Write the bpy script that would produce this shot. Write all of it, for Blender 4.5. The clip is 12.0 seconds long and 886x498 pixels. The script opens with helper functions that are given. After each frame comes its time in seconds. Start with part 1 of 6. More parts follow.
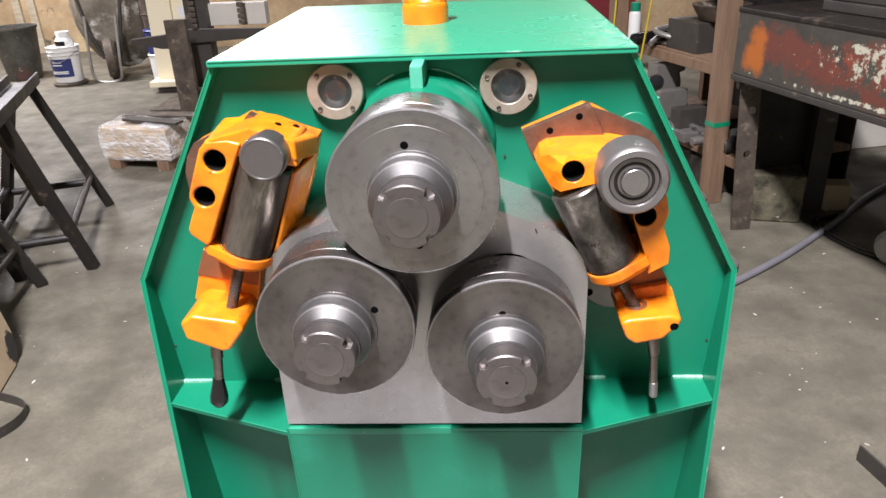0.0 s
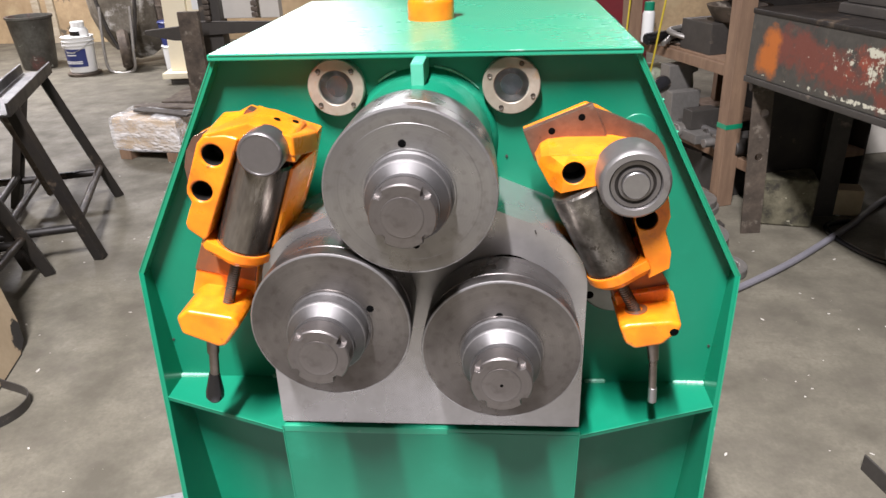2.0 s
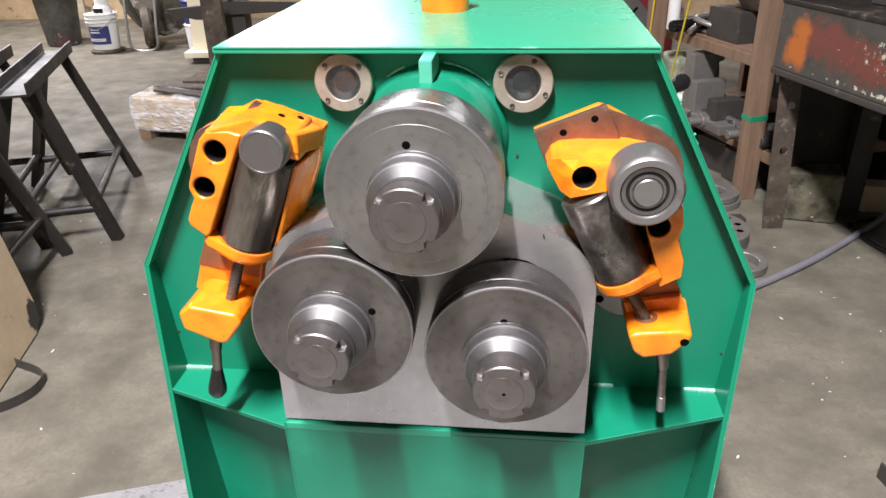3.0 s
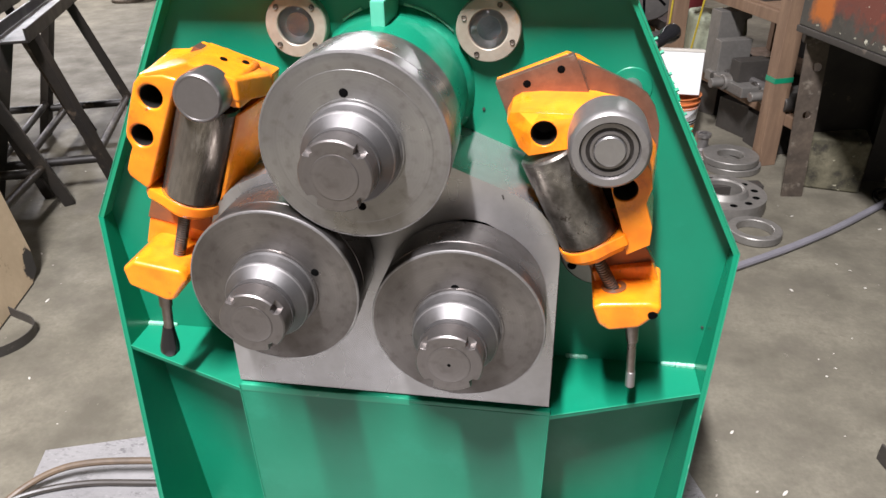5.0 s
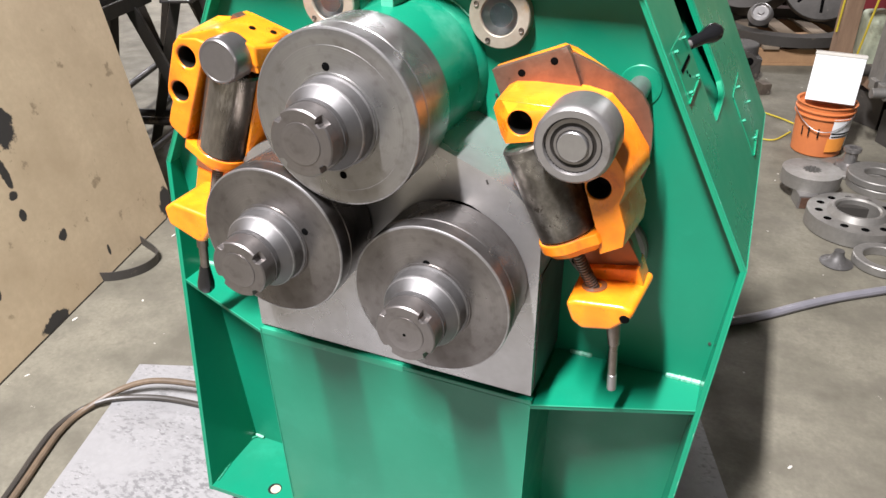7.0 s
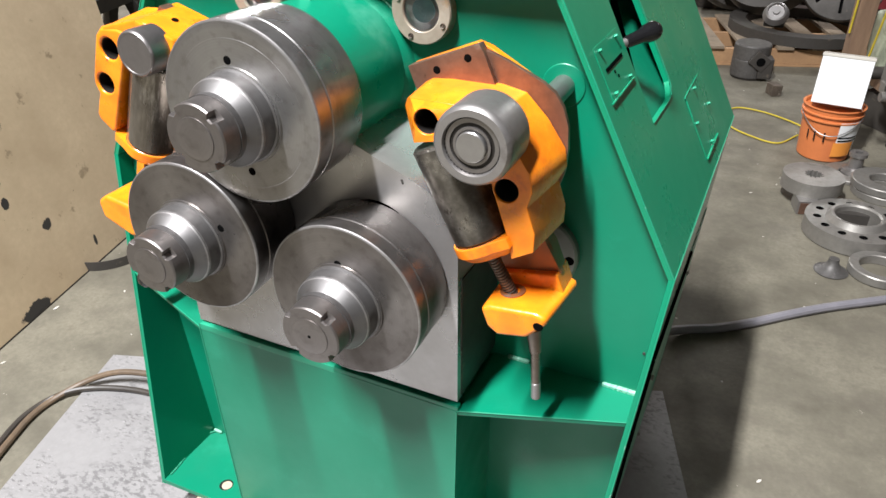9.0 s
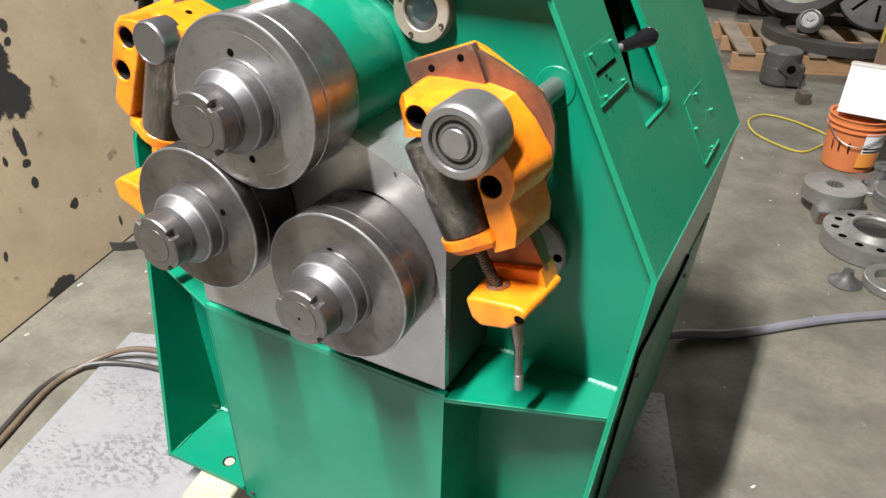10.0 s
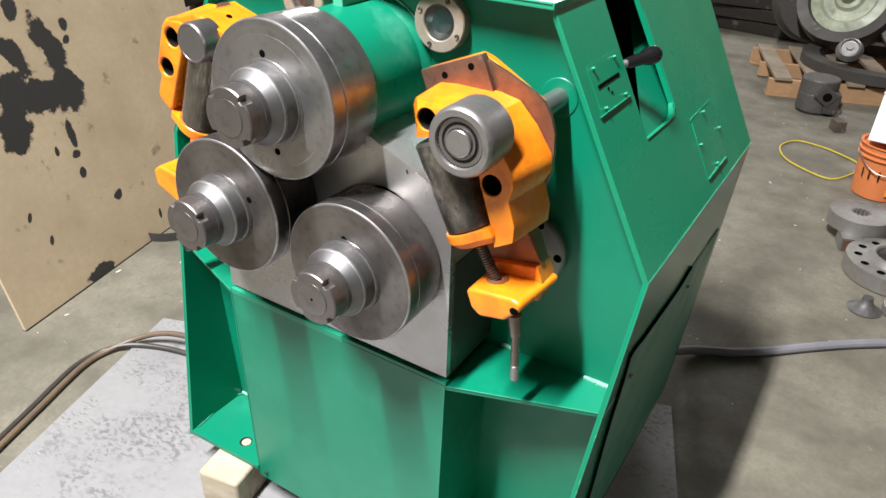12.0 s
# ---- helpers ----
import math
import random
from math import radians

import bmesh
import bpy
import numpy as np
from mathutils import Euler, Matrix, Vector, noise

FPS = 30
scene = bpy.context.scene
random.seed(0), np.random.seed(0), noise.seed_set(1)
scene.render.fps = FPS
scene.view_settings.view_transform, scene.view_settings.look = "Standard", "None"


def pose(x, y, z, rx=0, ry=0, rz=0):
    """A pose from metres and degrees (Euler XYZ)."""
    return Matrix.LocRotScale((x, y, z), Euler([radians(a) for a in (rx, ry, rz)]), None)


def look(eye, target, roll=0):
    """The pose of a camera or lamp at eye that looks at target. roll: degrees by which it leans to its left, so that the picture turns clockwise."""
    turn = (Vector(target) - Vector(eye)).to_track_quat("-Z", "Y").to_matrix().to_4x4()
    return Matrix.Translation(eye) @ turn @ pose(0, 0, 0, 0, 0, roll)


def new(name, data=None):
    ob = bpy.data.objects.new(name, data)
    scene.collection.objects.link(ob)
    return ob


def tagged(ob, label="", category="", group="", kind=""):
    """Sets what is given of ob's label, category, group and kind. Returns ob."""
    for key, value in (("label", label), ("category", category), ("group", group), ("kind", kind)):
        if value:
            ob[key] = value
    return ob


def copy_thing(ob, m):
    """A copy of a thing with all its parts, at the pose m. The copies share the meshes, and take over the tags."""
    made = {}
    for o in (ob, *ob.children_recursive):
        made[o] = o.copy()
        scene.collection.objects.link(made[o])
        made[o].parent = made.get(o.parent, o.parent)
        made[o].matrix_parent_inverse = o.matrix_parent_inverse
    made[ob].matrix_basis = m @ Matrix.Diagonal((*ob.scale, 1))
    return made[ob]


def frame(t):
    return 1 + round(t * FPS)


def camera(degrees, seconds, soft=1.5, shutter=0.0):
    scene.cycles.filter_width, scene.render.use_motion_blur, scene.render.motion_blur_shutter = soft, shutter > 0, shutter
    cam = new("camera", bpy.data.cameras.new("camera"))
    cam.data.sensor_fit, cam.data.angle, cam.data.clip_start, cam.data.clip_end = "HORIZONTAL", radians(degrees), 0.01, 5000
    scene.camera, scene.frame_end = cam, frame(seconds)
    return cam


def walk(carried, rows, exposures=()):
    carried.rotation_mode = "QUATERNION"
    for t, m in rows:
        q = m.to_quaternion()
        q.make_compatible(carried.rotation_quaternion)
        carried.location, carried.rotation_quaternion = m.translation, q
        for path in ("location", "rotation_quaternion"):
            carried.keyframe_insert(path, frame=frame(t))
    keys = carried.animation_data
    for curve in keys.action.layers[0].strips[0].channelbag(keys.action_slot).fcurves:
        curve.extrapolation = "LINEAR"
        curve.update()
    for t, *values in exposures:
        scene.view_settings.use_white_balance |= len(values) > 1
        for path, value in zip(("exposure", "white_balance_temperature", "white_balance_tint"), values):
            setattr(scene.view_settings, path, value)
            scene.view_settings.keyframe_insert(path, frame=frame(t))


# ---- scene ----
cam = camera(63.0, 12.0)
PATH = [
    (0, (0.094, 0.466, 1.354), (-0.027, 2.274, 0.508), -2.7),
    (0.5, (0.093, 0.466, 1.356), (-0.029, 2.272, 0.506), -2.4),
    (1, (0.101, 0.47, 1.354), (-0.032, 2.275, 0.504), -2.2),
    (1.5, (0.101, 0.472, 1.35), (-0.034, 2.28, 0.505), -2.1),
    (2, (0.111, 0.479, 1.353), (-0.039, 2.281, 0.499), -1.9),
    (2.5, (0.129, 0.483, 1.364), (-0.052, 2.28, 0.506), -1.6),
    (2.7, (0.125, 0.494, 1.37), (-0.061, 2.283, 0.495), -1.5),
    (4.3, (0.224, 0.57, 1.343), (-0.121, 2.3, 0.4), -0.7),
    (4.5, (0.24, 0.569, 1.341), (-0.112, 2.29, 0.385), -0.6),
    (5, (0.219, 0.587, 1.335), (-0.054, 2.301, 0.341), -1.0),
    (5.5, (0.246, 0.585, 1.337), (-0.001, 2.279, 0.304), 0.1),
    (6, (0.348, 0.596, 1.332), (-0.105, 2.246, 0.296), -0.6),
    (6.5, (0.43, 0.616, 1.336), (-0.188, 2.212, 0.301), -0.7),
    (7, (0.447, 0.617, 1.344), (-0.231, 2.191, 0.313), -0.7),
    (7.5, (0.42, 0.62, 1.342), (-0.167, 2.241, 0.329), 0.7),
    (7.7, (0.433, 0.629, 1.34), (-0.145, 2.258, 0.333), 0.7),
    (9.5, (0.605, 0.708, 1.335), (-0.187, 2.216, 0.287), -0.3),
    (10, (0.629, 0.693, 1.349), (-0.179, 2.192, 0.301), 0.5),
    (10.5, (0.657, 0.672, 1.355), (-0.173, 2.169, 0.32), 1.3),
    (11, (0.676, 0.663, 1.359), (-0.196, 2.139, 0.328), 1.4),
    (11.5, (0.692, 0.652, 1.36), (-0.198, 2.125, 0.341), 1.7),
    (12, (0.703, 0.647, 1.363), (-0.198, 2.115, 0.347), 1.8),
]
walk(cam, [(t, look(eye, target, roll)) for t, eye, target, roll in PATH],
     [(0, -0.10, 6500, 13), (4.5, -0.06, 6500, 13), (5.5, -0.06, 6500, 10), (6.5, 0.03, 6500, 10), (7.0, 0.18, 6500, 10), (7.5, 0.0, 6500, 10),
      (9.5, 0.02, 6500, 6), (12, 0.02, 6500, 6)])

# ---- light ----
world = bpy.data.worlds.new("world")
scene.world = world
world.use_nodes = True
world.node_tree.nodes["Background"].inputs[0].default_value = (0.9, 0.95, 1.0, 1)
world.node_tree.nodes["Background"].inputs[1].default_value = 0.003
scene.view_settings.exposure = 0.0


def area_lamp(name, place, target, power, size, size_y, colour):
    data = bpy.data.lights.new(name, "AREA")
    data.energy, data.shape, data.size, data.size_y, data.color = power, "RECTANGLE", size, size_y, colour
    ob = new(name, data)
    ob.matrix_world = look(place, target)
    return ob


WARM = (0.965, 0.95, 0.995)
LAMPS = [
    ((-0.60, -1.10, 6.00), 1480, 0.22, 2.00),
    # Weak fill added behind the viewpoint, only to lift the front faces.
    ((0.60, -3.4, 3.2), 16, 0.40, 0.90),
    # Two fills added to brighten the back left and the back right.
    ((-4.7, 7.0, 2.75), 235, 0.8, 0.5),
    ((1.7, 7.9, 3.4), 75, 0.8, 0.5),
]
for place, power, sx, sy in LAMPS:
    area_lamp("key_and_fill_lamp", place, (place[0], place[1], 0), power, sx, sy, WARM)
# Unseen bright source, a stand-in for what the top plate reflects.
area_lamp("back_glare_source", (-2.15, 8.9, 3.00), (-0.1, 1.9, 1.1), 120, 2.2, 2.4, WARM)


# ---- materials ----
def material(name, base, second=None, rough=0.5, metal=0.0, scale=6.0, fine=60.0, amount=0.5, bump=0.15,
             stain=None, stain_scale=3.0, stain_at=0.6, rough_var=0.12, coat=0.0, stretch=(1, 1, 1), space="Object", soft=0.08, flake=None, flake_scale=9.0, flake_at=0.6, speck=None, speck_scale=60.0, speck_at=0.64, speck_soft=0.06):
    m = bpy.data.materials.new(name)
    m.use_nodes = True
    nt = m.node_tree
    bsdf = nt.nodes["Principled BSDF"]
    tc = nt.nodes.new("ShaderNodeTexCoord")
    mp = nt.nodes.new("ShaderNodeMapping")
    mp.inputs["Scale"].default_value = stretch
    nt.links.new(tc.outputs[space], mp.inputs["Vector"])

    def noise_node(s, detail, rough_n=0.6):
        n = nt.nodes.new("ShaderNodeTexNoise")
        n.inputs["Scale"].default_value = s
        n.inputs["Detail"].default_value = detail
        n.inputs["Roughness"].default_value = rough_n
        nt.links.new(mp.outputs["Vector"], n.inputs["Vector"])
        return n

    def mix(fac, a, b):
        x = nt.nodes.new("ShaderNodeMix")
        x.data_type = "RGBA"
        nt.links.new(fac, x.inputs[0])
        for sock, v in ((x.inputs[6], a), (x.inputs[7], b)):
            if isinstance(v, tuple):
                sock.default_value = (*v, 1)
            else:
                nt.links.new(v, sock)
        return x.outputs[2]

    def ramp(fac, lo, hi, a=0.0, b=1.0):
        r = nt.nodes.new("ShaderNodeMapRange")
        r.inputs[1].default_value, r.inputs[2].default_value = lo, hi
        r.inputs[3].default_value, r.inputs[4].default_value = a, b
        nt.links.new(fac, r.inputs[0])
        return r.outputs[0]

    second = second or tuple(c * 0.7 for c in base)
    big, small = noise_node(scale, 5), noise_node(fine, 4)
    col = mix(ramp(big.outputs[0], 0.35, 0.65, 0, amount), base, second)
    col = mix(ramp(small.outputs[0], 0.35, 0.7, 0, amount * 0.5), col, second)
    rough_out = ramp(big.outputs[0], 0.3, 0.7, max(rough - rough_var, 0.03), min(rough + rough_var, 1))
    if stain:
        blot = noise_node(stain_scale, 9, 0.68)
        fac = ramp(blot.outputs[0], stain_at, stain_at + soft)
        col = mix(fac, col, stain)
    if flake:
        chips = noise_node(flake_scale, 10, 0.72)
        col = mix(ramp(chips.outputs[0], flake_at, flake_at + 0.025), col, flake)
    if speck:
        dots = noise_node(speck_scale, 6, 0.65)
        col = mix(ramp(dots.outputs[0], speck_at, speck_at + speck_soft), col, speck)
    nt.links.new(col, bsdf.inputs["Base Color"])
    nt.links.new(rough_out, bsdf.inputs["Roughness"])
    bsdf.inputs["Metallic"].default_value = metal
    bsdf.inputs["Coat Weight"].default_value = coat
    bsdf.inputs["Coat Roughness"].default_value = 0.12
    if bump:
        b = nt.nodes.new("ShaderNodeBump")
        b.inputs["Strength"].default_value = bump
        b.inputs["Distance"].default_value = 0.002
        nt.links.new(small.outputs[0], b.inputs["Height"])
        nt.links.new(b.outputs[0], bsdf.inputs["Normal"])
    return m


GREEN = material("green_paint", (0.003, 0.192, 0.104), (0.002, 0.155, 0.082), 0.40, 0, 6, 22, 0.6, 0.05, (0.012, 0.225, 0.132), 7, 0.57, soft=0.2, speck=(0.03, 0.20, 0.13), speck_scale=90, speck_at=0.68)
# Lighter than GREEN: the pale reflection on the top is put into it.
GREEN_TOP = material("hazed_glossy_green_paint", (0.02, 0.33, 0.19), (0.012, 0.29, 0.16), 0.24, 0, 3, 40, 0.35, 0.01, rough_var=0.07)
FROSTED = material("grey_sight_glass_back", (0.13, 0.145, 0.16), (0.06, 0.07, 0.08), 0.18, 0.5, 20, 90, 0.5, 0.02)
DUSTY = material("dusty_grey_steel", (0.26, 0.235, 0.19), (0.085, 0.07, 0.05), 0.6, 0.2, 3.5, 40, 1.0, 0.3, (0.58, 0.56, 0.52), 4, 0.55, soft=0.12)
MOTTLED = material("mottled_can_paint", (0.105, 0.105, 0.09), (0.045, 0.04, 0.033), 0.55, 0.3, 5, 40, 1.0, 0.3, (0.17, 0.05, 0.043), 4, 0.55, soft=0.16, flake=(0.30, 0.33, 0.29), flake_scale=8, flake_at=0.62)
BLACKENED = material("blackened_tube_steel", (0.028, 0.023, 0.018), (0.012, 0.010, 0.009), 0.46, 0.25, 6, 60, 0.9, 0.3, (0.13, 0.095, 0.065), 9, 0.59, soft=0.12, flake=(0.20, 0.19, 0.18), flake_scale=26, flake_at=0.70)
WRAPPED_CARD = material("brown_wrapped_board", (0.62, 0.48, 0.32), (0.44, 0.33, 0.21), 0.7, 0, 6, 40, 1.0, 0.2)
GREEN_WORN = material("worn_green_paint", (0.01, 0.30, 0.16), (0.02, 0.22, 0.13), 0.4, 0, 6, 60, 0.6, 0.15, (0.4, 0.45, 0.42), 14, 0.63)
GREEN_GLOSS = material("glossy_dark_green_paint", (0.004, 0.200, 0.104), (0.003, 0.165, 0.086), 0.19, 0, 4, 70, 0.5, 0.0, rough_var=0.05)
SMEARED = material("smeared_green_paint", (0.004, 0.205, 0.112), (0.006, 0.17, 0.092), 0.38, 0, 7, 40, 0.6, 0.12, (0.05, 0.27, 0.175), 8, 0.54, soft=0.16, flake=(0.34, 0.50, 0.42), flake_scale=13, flake_at=0.665)
GREEN_SIDE = material("side_green_paint", (0.006, 0.235, 0.118), (0.005, 0.195, 0.097), 0.33, 0, 4, 70, 0.5, 0.0, (0.03, 0.30, 0.165), 5, 0.6, soft=0.15)
# Machine green made paler for the light that the rib's face catches.
MINT = material("light_catching_mint_paint", (0.10, 0.42, 0.29), (0.06, 0.36, 0.235), 0.42, 0, 9, 80, 0.7, 0.1, (0.36, 0.58, 0.47), 30, 0.60, soft=0.1)
WELD = material("white_weld", (0.30, 0.52, 0.41), (0.10, 0.36, 0.24), 0.45, 0, 30, 120, 0.8, 0.5)
ORANGE = material("orange_paint", (0.90, 0.295, 0.012), (0.77, 0.165, 0.007), 0.30, 0, 22, 50, 0.8, 0.35, (0.52, 0.105, 0.012), 14, 0.58, soft=0.14, coat=0.2, speck=(0.16, 0.06, 0.02), speck_scale=48, speck_at=0.66, flake=(0.13, 0.075, 0.045), flake_scale=26, flake_at=0.705)
WORN_ORANGE = material("orange_paint_worn_to_brown_steel", (0.30, 0.105, 0.035), (0.20, 0.085, 0.045), 0.42, 0.3, 14, 80, 1.0, 0.12, (0.55, 0.145, 0.015), 18, 0.55, soft=0.12, speck=(0.20, 0.14, 0.11), speck_scale=40, speck_at=0.58, speck_soft=0.1)
STEEL = material("machined_steel", (0.37, 0.36, 0.355), (0.27, 0.255, 0.245), 0.38, 0.85, 7, 90, 0.6, 0.05, (0.23, 0.20, 0.18), 5, 0.58, soft=0.2)
STEEL_DARK = material("dark_machined_steel", (0.27, 0.255, 0.25), (0.19, 0.175, 0.17), 0.40, 0.85, 7, 90, 0.7, 0.05, (0.16, 0.135, 0.12), 5, 0.57, soft=0.2)
STEEL_BRIGHT = material("bright_turned_steel", (0.36, 0.345, 0.335), (0.25, 0.235, 0.225), 0.43, 0.8, 9, 120, 0.7, 0.04, (0.17, 0.15, 0.14), 12, 0.57, soft=0.15)
STEEL_PLATE = material("ground_steel_plate", (0.50, 0.49, 0.482), (0.34, 0.325, 0.312), 0.28, 0.76, 4, 70, 0.7, 0.06, (0.27, 0.24, 0.22), 9, 0.62, soft=0.15)
STEEL_BROWN = material("brown_heat_tinted_steel", (0.36, 0.215, 0.155), (0.19, 0.11, 0.078), 0.36, 0.75, 10, 80, 0.9, 0.12, (0.38, 0.30, 0.25), 12, 0.61, speck=(0.07, 0.05, 0.04), speck_scale=45, speck_at=0.66)
STEEL_MOTTLED = material("mottled_roller_steel", (0.28, 0.26, 0.23), (0.065, 0.058, 0.048), 0.33, 0.8, 26, 110, 1.0, 0.12, (0.40, 0.38, 0.34), 40, 0.60, soft=0.12, flake=(0.06, 0.05, 0.04), flake_scale=20, flake_at=0.60)
STEEL_SCUFFED = material("scuffed_roller_steel", (0.32, 0.29, 0.25), (0.06, 0.05, 0.04), 0.24, 0.8, 9, 90, 1.0, 0.10, (0.46, 0.43, 0.39), 18, 0.58, stretch=(2.0, 2.0, 0.4), soft=0.16, flake=(0.09, 0.07, 0.055), flake_scale=34, flake_at=0.62)
# Unreflecting black for holes and gaps, with their inner shade as colour.
BLACK = material("black_hole_shade", (0.004, 0.004, 0.004), None, 0.9, 0, 5, 40, 0.2, 0)
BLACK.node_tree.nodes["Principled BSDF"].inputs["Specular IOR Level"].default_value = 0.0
# Near-black: the shade inside bores and recesses is put into the colour.
BORE = material("recess_shade_steel", (0.020, 0.017, 0.015), (0.010, 0.009, 0.008), 0.5, 0.3, 20, 90, 0.6, 0.1)
EDGE_PALE = material("worn_highlit_paint_edge", (0.02, 0.27, 0.155), (0.012, 0.22, 0.12), 0.4, 0, 20, 90, 0.8, 0.2, (0.30, 0.48, 0.39), 16, 0.60, soft=0.1)
POLISHED = material("polished_worn_glint_steel", (0.42, 0.41, 0.40), (0.26, 0.245, 0.24), 0.46, 0.85, 30, 120, 0.9, 0.05)
RUBBER = material("black_rubber", (0.007, 0.007, 0.008), (0.012, 0.011, 0.011), 0.20, 0, 10, 60, 0.5, 0.05, rough_var=0.05)
THREAD = material("oily_screw_steel", (0.24, 0.205, 0.175), (0.10, 0.082, 0.067), 0.36, 0.8, 20, 120, 0.6, 0.1)
RING_METAL = material("tarnished_porthole_ring", (0.36, 0.315, 0.255), (0.22, 0.18, 0.135), 0.42, 0.15, 14, 90, 0.9, 0.2, (0.30, 0.16, 0.05), 16, 0.59, soft=0.12)
CONCRETE = material("stained_concrete", (0.187, 0.171, 0.129), (0.095, 0.085, 0.062), 0.7, 0, 4.5, 75, 1.0, 0.45, (0.098, 0.086, 0.066), 2.6, 0.52, soft=0.2, flake=(0.27, 0.25, 0.205), flake_scale=21, flake_at=0.66, speck=(0.112, 0.098, 0.074), speck_scale=22, speck_at=0.56, speck_soft=0.16)
SCRATCHED = material("scratched_floor_steel", (0.31, 0.302, 0.300), (0.23, 0.224, 0.222), 0.5, 0.2, 3.2, 60, 0.9, 0.15, (0.15, 0.145, 0.145), 5, 0.70, soft=0.1)
TAN_SHEET = material("tan_steel_sheet", (0.595, 0.465, 0.31), (0.45, 0.338, 0.215), 0.6, 0, 3.5, 45, 0.85, 0.12, (0.12, 0.085, 0.05), 7, 0.69, soft=0.03, flake=(0.12, 0.085, 0.05), flake_scale=24, flake_at=0.675, speck=(0.30, 0.225, 0.14), speck_scale=11, speck_at=0.62)
DARK_STEEL = material("dark_mill_steel", (0.075, 0.068, 0.06), (0.045, 0.04, 0.036), 0.55, 0.4, 5, 60, 0.7, 0.15, (0.17, 0.14, 0.11), 12, 0.62)
RUSTY_STEEL = material("rusty_steel", (0.15, 0.118, 0.09), (0.06, 0.047, 0.037), 0.6, 0.35, 10, 60, 1.0, 0.3, (0.27, 0.235, 0.19), 14, 0.57, soft=0.12)
# Near-black for the board that darkens the inside of the rack.
SHADE_BOARD = material("dark_shade_board", (0.012, 0.010, 0.009), (0.020, 0.016, 0.013), 0.7, 0, 4, 40, 0.8, 0.2)
GREY_CAST = material("grey_cast_steel", (0.30, 0.285, 0.262), (0.20, 0.188, 0.17), 0.48, 0.6, 9, 70, 0.7, 0.15, (0.12, 0.10, 0.08), 9, 0.6, soft=0.15)
WOOD = material("weathered_brown_timber", (0.25, 0.16, 0.10), (0.145, 0.088, 0.055), 0.7, 0, 5, 60, 0.8, 0.3, stretch=(4, 4, 0.6))
PINE = material("pale_pine", (0.50, 0.44, 0.33), (0.33, 0.27, 0.185), 0.65, 0, 6, 60, 0.9, 0.35, (0.24, 0.18, 0.115), 9, 0.56, stretch=(1, 4, 4), soft=0.15, speck=(0.10, 0.075, 0.05), speck_scale=24, speck_at=0.66)
WORN_CAST = material("worn_dark_casting", (0.135, 0.128, 0.122), (0.075, 0.07, 0.066), 0.55, 0.5, 9, 70, 0.9, 0.25, (0.21, 0.20, 0.19), 10, 0.6, soft=0.15)
PALLET_GREY = material("weathered_pallet_wood", (0.30, 0.235, 0.165), (0.17, 0.13, 0.09), 0.75, 0, 6, 50, 0.9, 0.3, (0.10, 0.075, 0.05), 8, 0.57, soft=0.15)
PALLET_WOOD = material("orange_pallet_wood", (0.42, 0.25, 0.125), (0.27, 0.155, 0.08), 0.7, 0, 6, 50, 0.8, 0.25)
CARD = material("pale_cardboard", (0.84, 0.77, 0.58), (0.76, 0.67, 0.47), 0.8, 0, 3, 40, 0.5, 0.08)
WHITE_PLASTIC = material("white_plastic", (0.72, 0.72, 0.70), (0.6, 0.6, 0.57), 0.4, 0, 6, 50, 0.35, 0.03)
WHITE_CARD = material("white_card", (0.78, 0.79, 0.78), (0.70, 0.71, 0.70), 0.6, 0, 5, 60, 0.3, 0.03)
BLUE = material("navy_label", (0.02, 0.03, 0.13), (0.03, 0.045, 0.18), 0.45, 0, 9, 60, 0.4, 0.02)
ORANGE_PLASTIC = material("orange_pail_plastic", (0.62, 0.19, 0.06), (0.50, 0.15, 0.05), 0.5, 0, 6, 50, 0.6, 0.06, (0.35, 0.17, 0.09), 9, 0.62)
ORANGE_LABEL = material("orange_label", (0.80, 0.30, 0.05), (0.74, 0.26, 0.04), 0.5, 0, 5, 50, 0.3, 0)
YELLOW_ROPE = material("yellow_rope", (0.55, 0.43, 0.03), (0.40, 0.30, 0.03), 0.6, 0, 30, 200, 0.6, 0.3)
CABLE_GREY = material("grey_cable_sheath", (0.20, 0.192, 0.212), (0.135, 0.13, 0.142), 0.42, 0, 10, 60, 0.5, 0.08)
HOSE_DARK = material("grimy_dark_hose", (0.055, 0.045, 0.036), (0.025, 0.021, 0.018), 0.45, 0, 8, 60, 0.8, 0.1)
CABLE_BROWN = material("brown_hose", (0.17, 0.115, 0.07), (0.06, 0.045, 0.033), 0.5, 0, 8, 60, 0.7, 0.1)
MOSSY = material("mossy_concrete", (0.16, 0.142, 0.092), (0.06, 0.055, 0.032), 0.85, 0, 9, 60, 1.0, 0.6, (0.03, 0.026, 0.018), 10, 0.50, soft=0.12, flake=(0.33, 0.31, 0.22), flake_scale=30, flake_at=0.63)
WALL = material("old_brick_and_plaster_wall", (0.48, 0.35, 0.20), (0.26, 0.18, 0.10), 0.85, 0, 1.6, 20, 1.0, 0.4, (0.46, 0.36, 0.21), 2.2, 0.54, soft=0.12, flake=(0.10, 0.085, 0.06), flake_scale=4, flake_at=0.6)
DARK_WALL = material("grimy_block_wall", (0.07, 0.066, 0.056), (0.042, 0.039, 0.034), 0.85, 0, 1.2, 14, 0.9, 0.3)
CEILING = material("dark_ceiling_deck", (0.06, 0.06, 0.06), (0.035, 0.035, 0.035), 0.8, 0, 1.0, 10, 0.6, 0.1)
